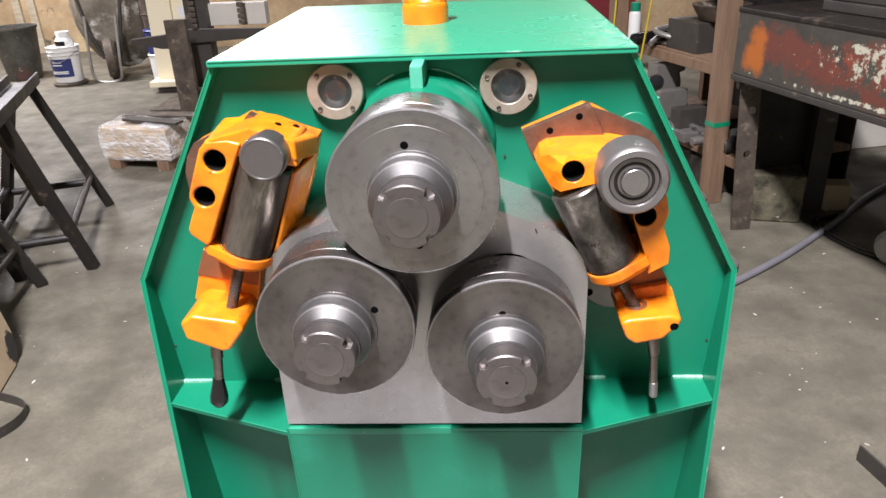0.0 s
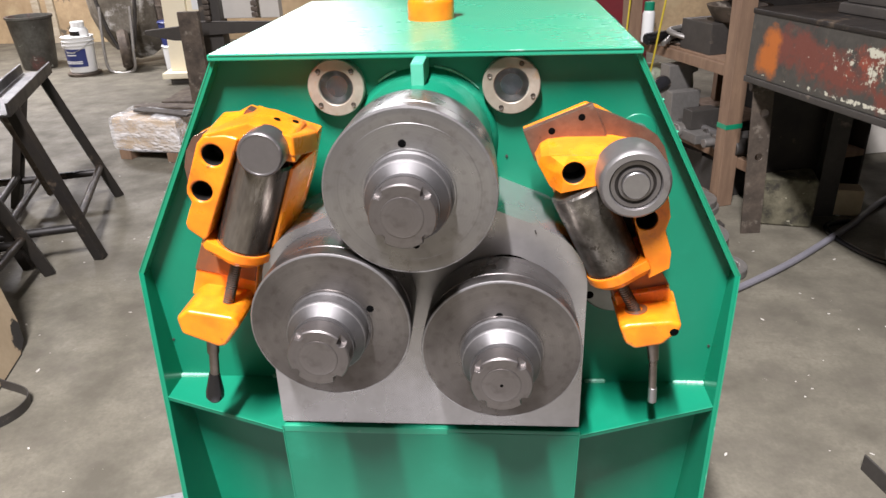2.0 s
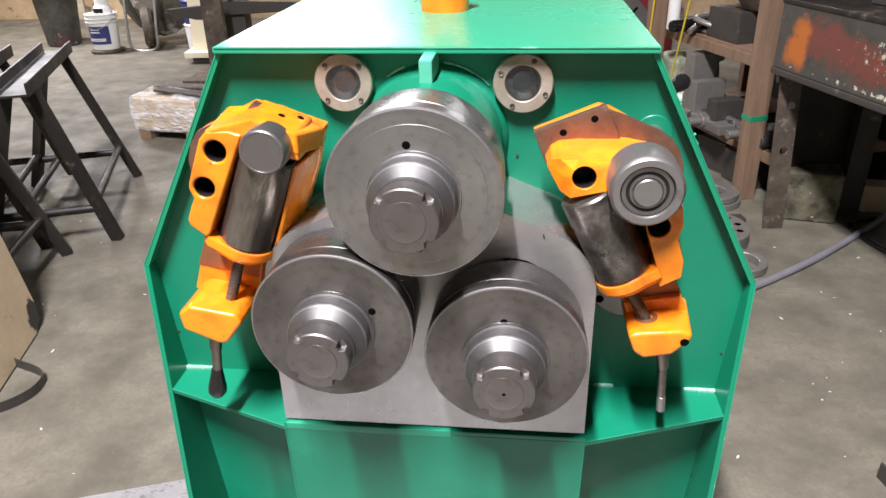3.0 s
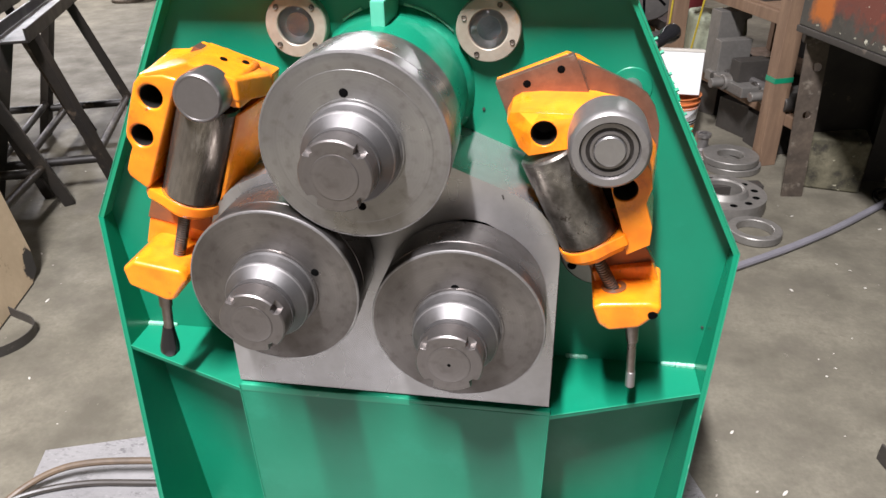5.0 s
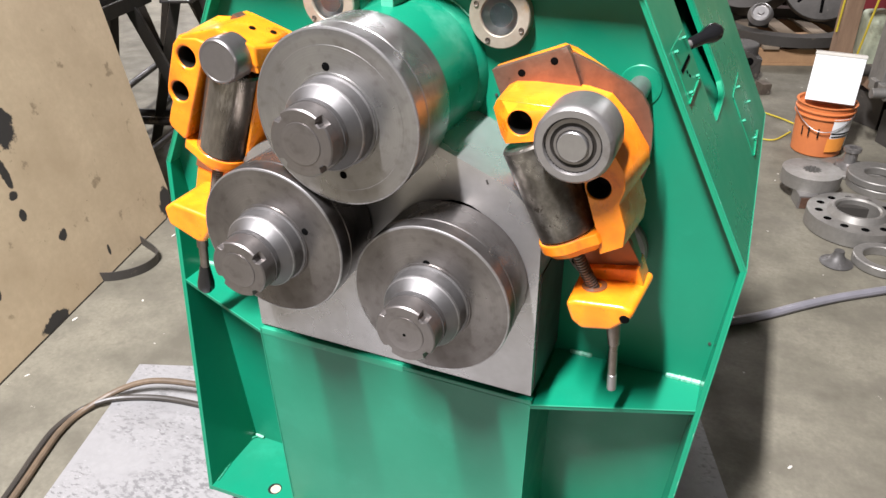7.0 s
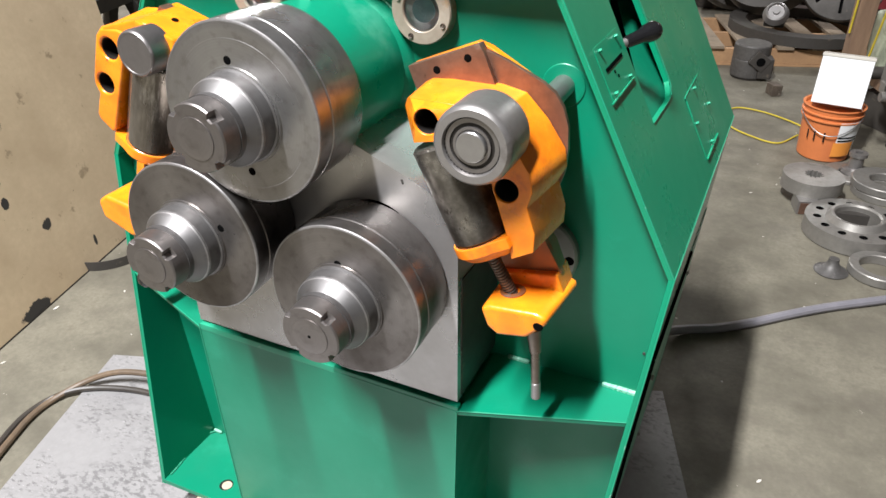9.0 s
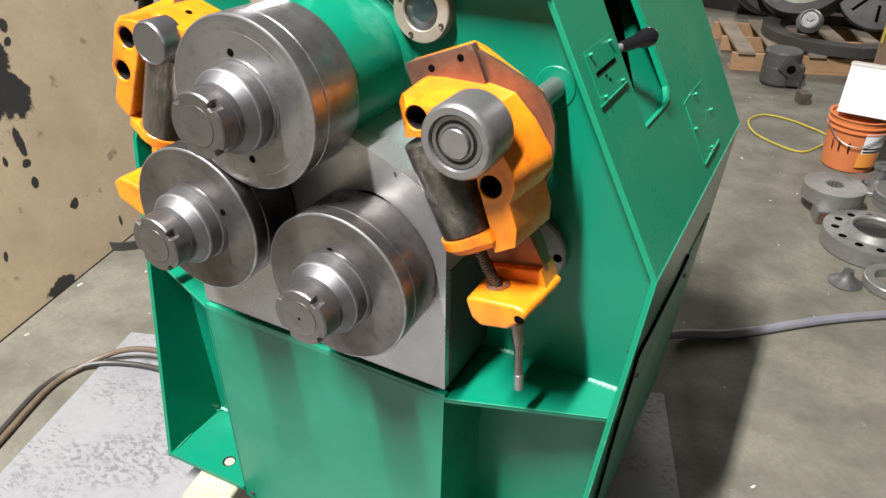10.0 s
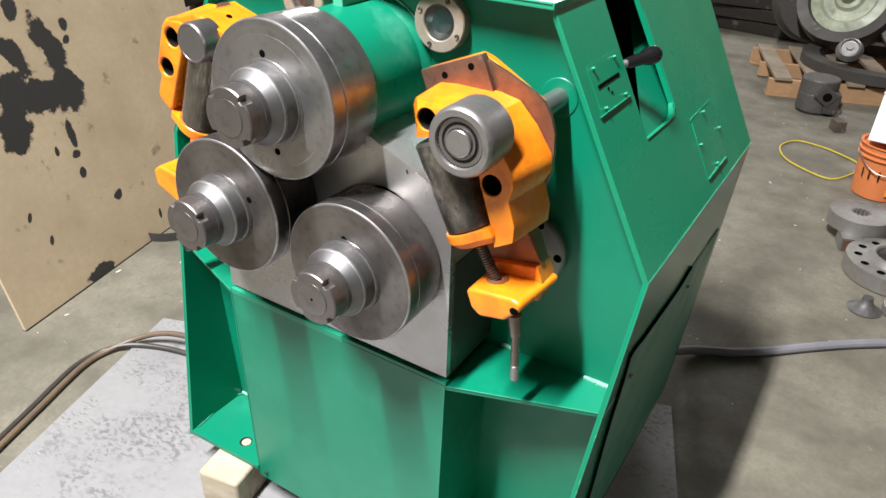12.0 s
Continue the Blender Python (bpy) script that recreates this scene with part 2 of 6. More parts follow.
PALE_GREEN = material("pale_green_enamel", (0.44, 0.47, 0.34), (0.22, 0.235, 0.17), 0.5, 0, 7, 50, 1.0, 0.2, (0.11, 0.09, 0.06), 9, 0.55, soft=0.15)
RED = material("dark_red_paint", (0.22, 0.02, 0.025), (0.15, 0.015, 0.02), 0.5, 0, 4, 40, 0.5, 0.05)
PALE_PANEL = material("pale_cream_panel", (0.55, 0.52, 0.46), (0.45, 0.42, 0.37), 0.55, 0, 3, 30, 0.6, 0.1)


def glass_material():
    m = bpy.data.materials.new("clear_glass")
    m.use_nodes = True
    b = m.node_tree.nodes["Principled BSDF"]
    b.inputs["Base Color"].default_value = (0.9, 0.95, 0.95, 1)
    b.inputs["Transmission Weight"].default_value = 1.0
    b.inputs["Roughness"].default_value = 0.04
    b.inputs["IOR"].default_value = 1.45
    return m


def wrap_material():
    m = bpy.data.materials.new("plastic_wrap")
    m.use_nodes = True
    nt = m.node_tree
    b = nt.nodes["Principled BSDF"]
    b.inputs["Base Color"].default_value = (0.92, 0.92, 0.92, 1)
    b.inputs["Roughness"].default_value = 0.22
    clear = nt.nodes.new("ShaderNodeTexNoise")
    clear.inputs["Scale"].default_value, clear.inputs["Detail"].default_value = 5, 5
    span = nt.nodes.new("ShaderNodeMapRange")
    span.inputs[1].default_value, span.inputs[2].default_value, span.inputs[3].default_value, span.inputs[4].default_value = 0.36, 0.68, 0.10, 0.68
    nt.links.new(clear.outputs[0], span.inputs[0])
    nt.links.new(span.outputs[0], b.inputs["Alpha"])
    n = nt.nodes.new("ShaderNodeTexNoise")
    n.inputs["Scale"].default_value = 14
    bump = nt.nodes.new("ShaderNodeBump")
    bump.inputs["Strength"].default_value = 1.0
    bump.inputs["Distance"].default_value = 0.02
    nt.links.new(n.outputs[0], bump.inputs["Height"])
    nt.links.new(bump.outputs[0], b.inputs["Normal"])
    return m


def turned_steel(name, base, dark, rough, cloud=0.6):
    """Lathe-turned steel: fine rings round the part's own axis, with stains."""
    m = bpy.data.materials.new(name)
    m.use_nodes = True
    nt = m.node_tree
    b = nt.nodes["Principled BSDF"]
    tc, sep = nt.nodes.new("ShaderNodeTexCoord"), nt.nodes.new("ShaderNodeSeparateXYZ")
    nt.links.new(tc.outputs["Object"], sep.inputs[0])
    flatv = nt.nodes.new("ShaderNodeCombineXYZ")
    nt.links.new(sep.outputs[0], flatv.inputs[0])
    nt.links.new(sep.outputs[1], flatv.inputs[1])
    length = nt.nodes.new("ShaderNodeVectorMath")
    length.operation = "LENGTH"
    nt.links.new(flatv.outputs[0], length.inputs[0])
    ringv = nt.nodes.new("ShaderNodeCombineXYZ")
    nt.links.new(length.outputs["Value"], ringv.inputs[0])
    nt.links.new(sep.outputs[2], ringv.inputs[1])

    def tex(vec, scale, detail, lo, hi, a, c):
        n, r = nt.nodes.new("ShaderNodeTexNoise"), nt.nodes.new("ShaderNodeMapRange")
        n.inputs["Scale"].default_value, n.inputs["Detail"].default_value = scale, detail
        r.inputs[1].default_value, r.inputs[2].default_value, r.inputs[3].default_value, r.inputs[4].default_value = lo, hi, a, c
        nt.links.new(vec, n.inputs["Vector"])
        nt.links.new(n.outputs[0], r.inputs[0])
        return r.outputs[0]

    def mix(fac, a, c):
        x = nt.nodes.new("ShaderNodeMix")
        x.data_type = "RGBA"
        nt.links.new(fac, x.inputs[0])
        for sock, v in ((x.inputs[6], a), (x.inputs[7], c)):
            if isinstance(v, tuple):
                sock.default_value = (*v, 1)
            else:
                nt.links.new(v, sock)
        return x.outputs[2]

    rings = tex(ringv.outputs[0], 330, 4, 0.35, 0.65, 0, 0.12)
    broad = tex(ringv.outputs[0], 38, 2, 0.38, 0.62, 0, 0.16)
    blot = tex(tc.outputs["Object"], 6, 8, 0.36, 0.66, 0, cloud)
    stain = tex(tc.outputs["Object"], 60, 9, 0.52, 0.72, 0, 0.35)
    col = mix(rings, base, dark)
    col = mix(broad, col, dark)
    col = mix(blot, col, dark)
    col = mix(stain, col, tuple(c * 0.55 for c in (dark[0] * 1.15, dark[1], dark[2] * 0.9)))
    nt.links.new(col, b.inputs["Base Color"])
    nt.links.new(tex(tc.outputs["Object"], 12, 5, 0.3, 0.7, rough - 0.10, rough + 0.12), b.inputs["Roughness"])
    b.inputs["Metallic"].default_value = 0.88
    bump = nt.nodes.new("ShaderNodeBump")
    bump.inputs["Strength"].default_value, bump.inputs["Distance"].default_value = 0.06, 0.0005
    nt.links.new(rings, bump.inputs["Height"])
    nt.links.new(bump.outputs[0], b.inputs["Normal"])
    return m


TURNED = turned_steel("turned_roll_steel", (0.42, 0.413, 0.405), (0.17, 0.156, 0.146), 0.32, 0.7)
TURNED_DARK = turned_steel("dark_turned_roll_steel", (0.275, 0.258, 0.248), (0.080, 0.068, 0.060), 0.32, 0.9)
TURNED_NUT = turned_steel("oily_nut_steel", (0.27, 0.25, 0.24), (0.10, 0.087, 0.080), 0.40)
TURNED_BRIGHT = turned_steel("bright_turned_hub_steel", (0.20, 0.194, 0.192), (0.10, 0.094, 0.091), 0.50)



def layered(name, base_socket_of, layers, space_at=(0, 0, 0), along=(1, 0, 0), rough=0.6):
    """Old paint in layers on a base material. Each layer: colour, noise scale, threshold, softness, and a stretch of the
    length (from, to) and height (from, to) where it lies, measured from space_at along the direction given."""
    m = base_socket_of.copy()
    m.name = name
    nt = m.node_tree
    bsdf = nt.nodes["Principled BSDF"]
    bsdf.inputs["Roughness"].default_value = rough
    col = bsdf.inputs["Base Color"].links[0].from_socket
    tc = nt.nodes.new("ShaderNodeTexCoord")

    def vec(op, a, v):
        n = nt.nodes.new("ShaderNodeVectorMath")
        n.operation = op
        nt.links.new(a, n.inputs[0])
        n.inputs[1].default_value = v
        return n

    def calc(op, a, c):
        n = nt.nodes.new("ShaderNodeMath")
        n.operation = op
        for sock, v in zip(n.inputs, (a, c)):
            if isinstance(v, (int, float)):
                sock.default_value = v
            else:
                nt.links.new(v, sock)
        return n.outputs[0]

    def span(a, lo, hi, c=0.0, d=1.0):
        r = nt.nodes.new("ShaderNodeMapRange")
        r.inputs[1].default_value, r.inputs[2].default_value, r.inputs[3].default_value, r.inputs[4].default_value = lo, hi, c, d
        nt.links.new(a, r.inputs[0])
        return r.outputs[0]

    here = vec("SUBTRACT", tc.outputs["Object"], space_at).outputs[0]
    u = vec("DOT_PRODUCT", here, along).outputs["Value"]
    w = vec("DOT_PRODUCT", here, (0, 0, 1)).outputs["Value"]
    for colour, scale, at, soft, (u0, u1), (w0, w1) in layers:
        n = nt.nodes.new("ShaderNodeTexNoise")
        n.inputs["Scale"].default_value, n.inputs["Detail"].default_value, n.inputs["Roughness"].default_value = scale, 10, 0.68
        nt.links.new(vec("ADD", tc.outputs["Object"], (scale, 0.3 * scale, 0)).outputs[0], n.inputs["Vector"])
        du, dw = (u1 - u0) * 0.3, (w1 - w0) * 0.3
        inside = calc("MULTIPLY", span(u, u0 - du, u0 + du), span(u, u1 - du, u1 + du, 1, 0))
        inside = calc("MULTIPLY", inside, calc("MULTIPLY", span(w, w0 - dw, w0 + dw), span(w, w1 - dw, w1 + dw, 1, 0)))
        lifted = calc("ADD", n.outputs[0], calc("MULTIPLY", calc("SUBTRACT", inside, 1.0), 0.35))
        x = nt.nodes.new("ShaderNodeMix")
        x.data_type = "RGBA"
        nt.links.new(span(lifted, at, at + soft), x.inputs[0])
        nt.links.new(col, x.inputs[6])
        x.inputs[7].default_value = (*colour, 1)
        col = x.outputs[2]
    nt.links.new(col, bsdf.inputs["Base Color"])
    return m


GRIMY_BEAM = material("grimy_beam_steel", (0.080, 0.074, 0.061), (0.045, 0.042, 0.035), 0.62, 0.1, 5, 50, 1.0, 0.4, (0.10, 0.085, 0.06), 14, 0.6, soft=0.1)
PEELING = layered("peeling_orange_white_paint", GRIMY_BEAM, (
    ((0.15, 0.045, 0.030), 4.0, 0.36, 0.10, (0.05, 2.2), (0.0, 0.24)),
    ((0.25, 0.055, 0.030), 6.0, 0.48, 0.08, (0.15, 2.2), (0.0, 0.22)),
    ((0.065, 0.064, 0.050), 7.0, 0.50, 0.06, (0.16, 2.2), (-0.02, 0.28)),
    ((0.44, 0.125, 0.020), 5.0, 0.34, 0.14, (0.06, 0.20), (0.03, 0.22)),
    ((0.52, 0.51, 0.40), 13.0, 0.515, 0.03, (0.20, 2.2), (0.09, 0.24)),
    ((0.52, 0.50, 0.39), 30.0, 0.51, 0.03, (0.20, 2.2), (0.06, 0.24)),
    ((0.55, 0.53, 0.42), 40.0, 0.46, 0.03, (0.08, 2.2), (0.010, 0.036)),
    ((0.50, 0.46, 0.34), 60.0, 0.57, 0.03, (0.10, 2.2), (0.0, 0.25)),
), (1.115, 3.52, 0.70), (0.302, -0.953, 0))


def scuff(m, turn, length, width, colour, at, patch_scale, patch_at):
    """Streaky scuff marks in one direction, gathered in patches."""
    nt = m.node_tree
    bsdf = nt.nodes["Principled BSDF"]
    col = bsdf.inputs["Base Color"].links[0].from_socket
    tc, mp = nt.nodes.new("ShaderNodeTexCoord"), nt.nodes.new("ShaderNodeMapping")
    mp.inputs["Rotation"].default_value = (0, 0, radians(turn))
    mp.inputs["Scale"].default_value = (1 / length, 1 / width, 1 / width)
    nt.links.new(tc.outputs["Object"], mp.inputs["Vector"])
    factors = []
    for vector, scale, lo in ((mp.outputs[0], 1.0, at), (tc.outputs["Object"], patch_scale, patch_at)):
        n, r = nt.nodes.new("ShaderNodeTexNoise"), nt.nodes.new("ShaderNodeMapRange")
        n.inputs["Scale"].default_value, n.inputs["Detail"].default_value, n.inputs["Roughness"].default_value = scale, 5, 0.65
        r.inputs[1].default_value, r.inputs[2].default_value = lo, lo + 0.08
        nt.links.new(vector, n.inputs["Vector"])
        nt.links.new(n.outputs[0], r.inputs[0])
        factors.append(r.outputs[0])
    both, x = nt.nodes.new("ShaderNodeMath"), nt.nodes.new("ShaderNodeMix")
    both.operation = "MULTIPLY"
    nt.links.new(factors[0], both.inputs[0])
    nt.links.new(factors[1], both.inputs[1])
    x.data_type = "RGBA"
    nt.links.new(both.outputs[0], x.inputs[0])
    nt.links.new(col, x.inputs[6])
    x.inputs[7].default_value = (*colour, 1)
    nt.links.new(x.outputs[2], bsdf.inputs["Base Color"])


scuff(SCRATCHED, 25, 0.020, 0.012, (0.165, 0.160, 0.160), 0.49, 2.6, 0.52)
scuff(SCRATCHED, -40, 0.016, 0.008, (0.145, 0.140, 0.140), 0.53, 4.0, 0.50)
scuff(SCRATCHED, 50, 0.014, 0.005, (0.40, 0.392, 0.390), 0.60, 4.0, 0.47)
GLASS = glass_material()
WRAP = wrap_material()


# ---- mesh helpers ----
def thing(name, place, label, category, group="", kind="", turn=0.0):
    ob = new(name)
    ob.empty_display_size = 0.1
    ob.matrix_world = pose(*place, 0, 0, turn)
    return tagged(ob, label, category, group, kind)


def weighted_normals(bm, limit):
    """A normal for each face corner, weighted by area, so that flat faces stay flat beside rounded edges."""
    bm.normal_update()
    pull = {f: f.normal * f.calc_area() for f in bm.faces}
    blunt = {e for e in bm.edges if len(e.link_faces) == 2 and e.calc_face_angle(0) <= limit}
    found = {}
    for v in bm.verts:
        left = set(v.link_faces)
        around = [e for e in v.link_edges if e in blunt]
        while left:
            fan, todo = set(), [left.pop()]
            while todo:
                f = todo.pop()
                fan.add(f)
                for e in around:
                    if f in e.link_faces:
                        for g in e.link_faces:
                            if g in left:
                                left.discard(g)
                                todo.append(g)
            total = sum((pull[f] for f in fan), Vector())
            total = total.normalized() if total.length > 1e-12 else next(iter(fan)).normal.copy()
            for f in fan:
                found[f, v] = total
    return [found[f, loop.vert] for f in bm.faces for loop in f.loops]


def part(name, bm, mat, parent=None, label="", angle=35, at=None):
    """Link a bmesh as one mesh object, a child of parent with no offset of its own."""
    bmesh.ops.recalc_face_normals(bm, faces=bm.faces[:])
    me = bpy.data.meshes.new(name)
    normals = weighted_normals(bm, radians(angle))
    bm.to_mesh(me)
    bm.free()
    me.shade_smooth()
    me.set_sharp_from_angle(angle=radians(angle))
    me.normals_split_custom_set(normals)
    me.materials.append(mat)
    ob = new(name, me)
    if parent is not None:
        ob.parent = parent
    if at is not None:
        ob.matrix_local = at
    if label:
        ob["label"] = label
    return ob


def soften(bm, width, segments=2, limit=25):
    if width <= 0:
        return bm
    edges = [e for e in bm.edges if len(e.link_faces) == 2 and e.calc_face_angle(0) > radians(limit)]
    bmesh.ops.bevel(bm, geom=edges, offset=width, segments=segments, affect="EDGES", profile=0.5, clamp_overlap=True)
    return bm


def box(size, place=(0, 0, 0), turn=(0, 0, 0), bevel=0.0, bm=None, segments=2):
    b = bmesh.new()
    bmesh.ops.create_cube(b, size=1.0, matrix=Matrix.Diagonal((*size, 1)))
    soften(b, bevel, segments)
    bmesh.ops.transform(b, matrix=pose(*place, *turn), verts=b.verts[:])
    return merge(bm, b)


def merge(bm, extra):
    if bm is None:
        return extra
    me = bpy.data.meshes.new("tmp")
    extra.to_mesh(me)
    extra.free()
    bm.from_mesh(me)
    bpy.data.meshes.remove(me)
    return bm


def slab(points, way, bevel=0.0, segments=2, bm=None):
    """A flat polygon (3D points in order) pushed along way."""
    b = bmesh.new()
    face = b.faces.new([b.verts.new(p) for p in points])
    made = bmesh.ops.extrude_face_region(b, geom=[face])
    bmesh.ops.translate(b, vec=Vector(way), verts=[v for v in made["geom"] if isinstance(v, bmesh.types.BMVert)])
    bmesh.ops.recalc_face_normals(b, faces=b.faces[:])
    soften(b, bevel, segments)
    return merge(bm, b)


def upright(outline, y0, y1, bevel=0.0, segments=2, bm=None):
    """A polygon of (x, z) between two depths."""
    return slab([(x, y0, z) for x, z in outline], (0, y1 - y0, 0), bevel, segments, bm)


def flat(outline, z0, z1, bevel=0.0, bm=None):
    return slab([(x, y, z0) for x, y in outline], (0, 0, z1 - z0), bevel, 2, bm)


def pierced(outline, holes, y0, y1):
    """An upright plate with holes right through it."""
    b = bmesh.new()
    loops = []
    for ring in (outline, *holes):
        vs = [b.verts.new((x, y0, z)) for x, z in ring]
        loops += [b.edges.new((vs[i], vs[(i + 1) % len(vs)])) for i in range(len(vs))]
    bmesh.ops.triangle_fill(b, use_beauty=True, use_dissolve=False, edges=loops)
    made = bmesh.ops.extrude_face_region(b, geom=b.faces[:])
    bmesh.ops.translate(b, vec=(0, y1 - y0, 0), verts=[v for v in made["geom"] if isinstance(v, bmesh.types.BMVert)])
    return b


def round_points(cx, cz, r, n=24, start=0, end=360):
    full = end - start >= 360
    return [(cx + r * math.cos(radians(start + (end - start) * i / (n if full else n - 1))),
             cz + r * math.sin(radians(start + (end - start) * i / (n if full else n - 1)))) for i in range(n)]


def lathe(profile, m=None, segments=48, bm=None):
    """Turn (radius, height) pairs round the z axis, then move by m."""
    b = bmesh.new()
    rings = []
    for r, h in profile:
        if r < 1e-5:
            rings.append([b.verts.new((0, 0, h))])
        else:
            rings.append([b.verts.new((r * math.cos(2 * math.pi * i / segments), r * math.sin(2 * math.pi * i / segments), h)) for i in range(segments)])
    for lo, hi in zip(rings, rings[1:]):
        for i in range(segments):
            j = (i + 1) % segments
            if len(lo) == 1 and len(hi) == 1:
                continue
            if len(lo) == 1:
                b.faces.new((lo[0], hi[j], hi[i]))
            elif len(hi) == 1:
                b.faces.new((lo[i], lo[j], hi[0]))
            else:
                b.faces.new((lo[i], lo[j], hi[j], hi[i]))
    if m is not None:
        bmesh.ops.transform(b, matrix=m, verts=b.verts[:])
    return merge(bm, b)


def rod(a, c, r, segments=20, bevel=0.0, bm=None, r2=None):
    a, c = Vector(a), Vector(c)
    way = c - a
    m = Matrix.Translation(a) @ way.to_track_quat("Z", "Y").to_matrix().to_4x4()
    h, q = way.length, r if r2 is None else r2
    prof = [(0, 0), (r - bevel, 0), (r, bevel), (q, h - bevel), (q - bevel, h), (0, h)] if bevel else [(0, 0), (r, 0), (q, h), (0, h)]
    return lathe(prof, m, segments, bm)


def to_front(x, z, y=0.0):
    """Turn a lathe's axis to point out of the front (-y) at x, z."""
    return Matrix.Translation((x, y, z)) @ pose(0, 0, 0, 90, 0, 0)


def smooth_line(points, steps=8):
    pts = [Vector(p) for p in points]
    pts = [pts[0] * 2 - pts[1]] + pts + [pts[-1] * 2 - pts[-2]]
    out = []
    for i in range(1, len(pts) - 2):
        p0, p1, p2, p3 = pts[i - 1:i + 3]
        for s in range(steps):
            t = s / steps
            out.append(0.5 * (2 * p1 + (p2 - p0) * t + (2 * p0 - 5 * p1 + 4 * p2 - p3) * t * t + (3 * p1 - 3 * p2 + p3 - p0) * t ** 3))
    out.append(pts[-2])
    return out


def hose(points, r, segments=10, steps=8, bm=None):
    line = smooth_line(points, steps)
    b = bmesh.new()
    rings = []
    for i, p in enumerate(line):
        d = (line[min(i + 1, len(line) - 1)] - line[max(i - 1, 0)]).normalized()
        side = d.cross(Vector((0, 0, 1)))
        side = side.normalized() if side.length > 1e-4 else Vector((1, 0, 0))
        up = side.cross(d)
        rings.append([b.verts.new(p + r * (math.cos(2 * math.pi * k / segments) * side + math.sin(2 * math.pi * k / segments) * up)) for k in range(segments)])
    for lo, hi in zip(rings, rings[1:]):
        for k in range(segments):
            b.faces.new((lo[k], lo[(k + 1) % segments], hi[(k + 1) % segments], hi[k]))
    b.faces.new(rings[0][::-1])
    b.faces.new(rings[-1])
    return merge(bm, b)


def bar(a, c, w, h, bevel=0.0, bm=None):
    """A rectangular bar from a to c."""
    a, c = Vector(a), Vector(c)
    way = c - a
    b = bmesh.new()
    bmesh.ops.create_cube(b, size=1.0, matrix=Matrix.Diagonal((w, h, way.length, 1)))
    soften(b, bevel)
    bmesh.ops.transform(b, matrix=Matrix.Translation((a + c) / 2) @ way.to_track_quat("Z", "Y").to_matrix().to_4x4(), verts=b.verts[:])
    return merge(bm, b)


def angle_bar(a, c, w, t, up=(0, 0, 1), bm=None):
    """An L-section from a to c."""
    a, c = Vector(a), Vector(c)
    d = (c - a).normalized()
    u = Vector(up)
    u = (u - d * u.dot(d)).normalized()
    s = d.cross(u)
    pts = [a, a + s * w, a + s * w + u * t, a + s * t + u * t, a + s * t + u * w, a + u * w]
    return slab(pts, c - a, 0.0015, 1, bm)


# ---- the building ----
def structure(name, bm, mat, label, category):
    return tagged(part(name, bm, mat), label, category, "", "structure")


X0, X1, YB, YF, H = -7.5, 6.0, -5.0, 9.2, 6.8
structure("floor", box((X1 - X0, YF - YB, 0.2), ((X0 + X1) / 2, (YB + YF) / 2, -0.1)), CONCRETE, "stained grey-brown concrete workshop floor", "floor")
structure("ceiling", box((X1 - X0, YF - YB, 0.2), ((X0 + X1) / 2, (YB + YF) / 2, H + 0.1)), CEILING, "plain dark workshop ceiling deck", "ceiling")
structure("wall_north", box((X1 - X0, 0.25, H), ((X0 + X1) / 2, YF + 0.125, H / 2)), WALL, "old brown plastered brick workshop wall", "wall")
structure("wall_south", box((X1 - X0, 0.25, H), ((X0 + X1) / 2, YB - 0.125, H / 2)), DARK_WALL, "grimy block workshop wall", "wall")
structure("wall_west", box((0.25, YF - YB + 0.5, H), (X0 - 0.125, (YB + YF) / 2, H / 2)), WALL, "old brown plastered workshop wall", "wall")
structure("wall_east", box((0.25, YF - YB + 0.5, H), (X1 + 0.125, (YB + YF) / 2, H / 2)), DARK_WALL, "grimy block workshop wall", "wall")


# ---- the three-roll bending machine ----
machine = thing("bending_machine", (0, 1.54, 0), "green three-roll bending machine with orange guide arms on timber blocks", "machine")
TOPX, TOPZ, MIDX, MIDZ, LOWX, LOWZ, DEEP = 0.313, 1.162, 0.500, 0.804, 0.446, 0.100, 0.655
FACE = 0.025
ROLL_1, ROLL_2, ROLL_3, ROLL_R = (0.0, 1.027), (-0.120, 0.831), (0.117, 0.787), 0.1125

part("front_plate", upright([(-TOPX + .004, TOPZ - .006), (TOPX - .004, TOPZ - .006), (MIDX - .006, MIDZ), (LOWX - .004, LOWZ), (-LOWX + .004, LOWZ), (-MIDX + .006, MIDZ)], FACE, FACE + 0.012), GREEN, machine)
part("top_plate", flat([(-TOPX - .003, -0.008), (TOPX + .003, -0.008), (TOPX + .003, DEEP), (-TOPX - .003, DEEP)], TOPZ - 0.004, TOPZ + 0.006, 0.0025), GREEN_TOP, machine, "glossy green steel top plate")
part("rear_panel", upright([(-TOPX, TOPZ - .006), (TOPX, TOPZ - .006), (MIDX - .004, MIDZ), (LOWX, LOWZ), (-LOWX, LOWZ), (-MIDX + .004, MIDZ)], DEEP - 0.012, DEEP - 0.002), GREEN_SIDE, machine)

SLOPE = Vector((MIDX - TOPX, 0, MIDZ - TOPZ)).normalized()
OUT = Vector((-SLOPE.z, 0, SLOPE.x))


def on_side(y, s, lift=0.0):
    """A place on the sloping upper side: y back from the front edge, s down from the top edge."""
    p = Vector((TOPX, 0, TOPZ)) + SLOPE * s + OUT * lift
    return Vector((p.x, y, p.z))


SIDE_L = (Vector((MIDX, 0, MIDZ)) - Vector((TOPX, 0, TOPZ))).length


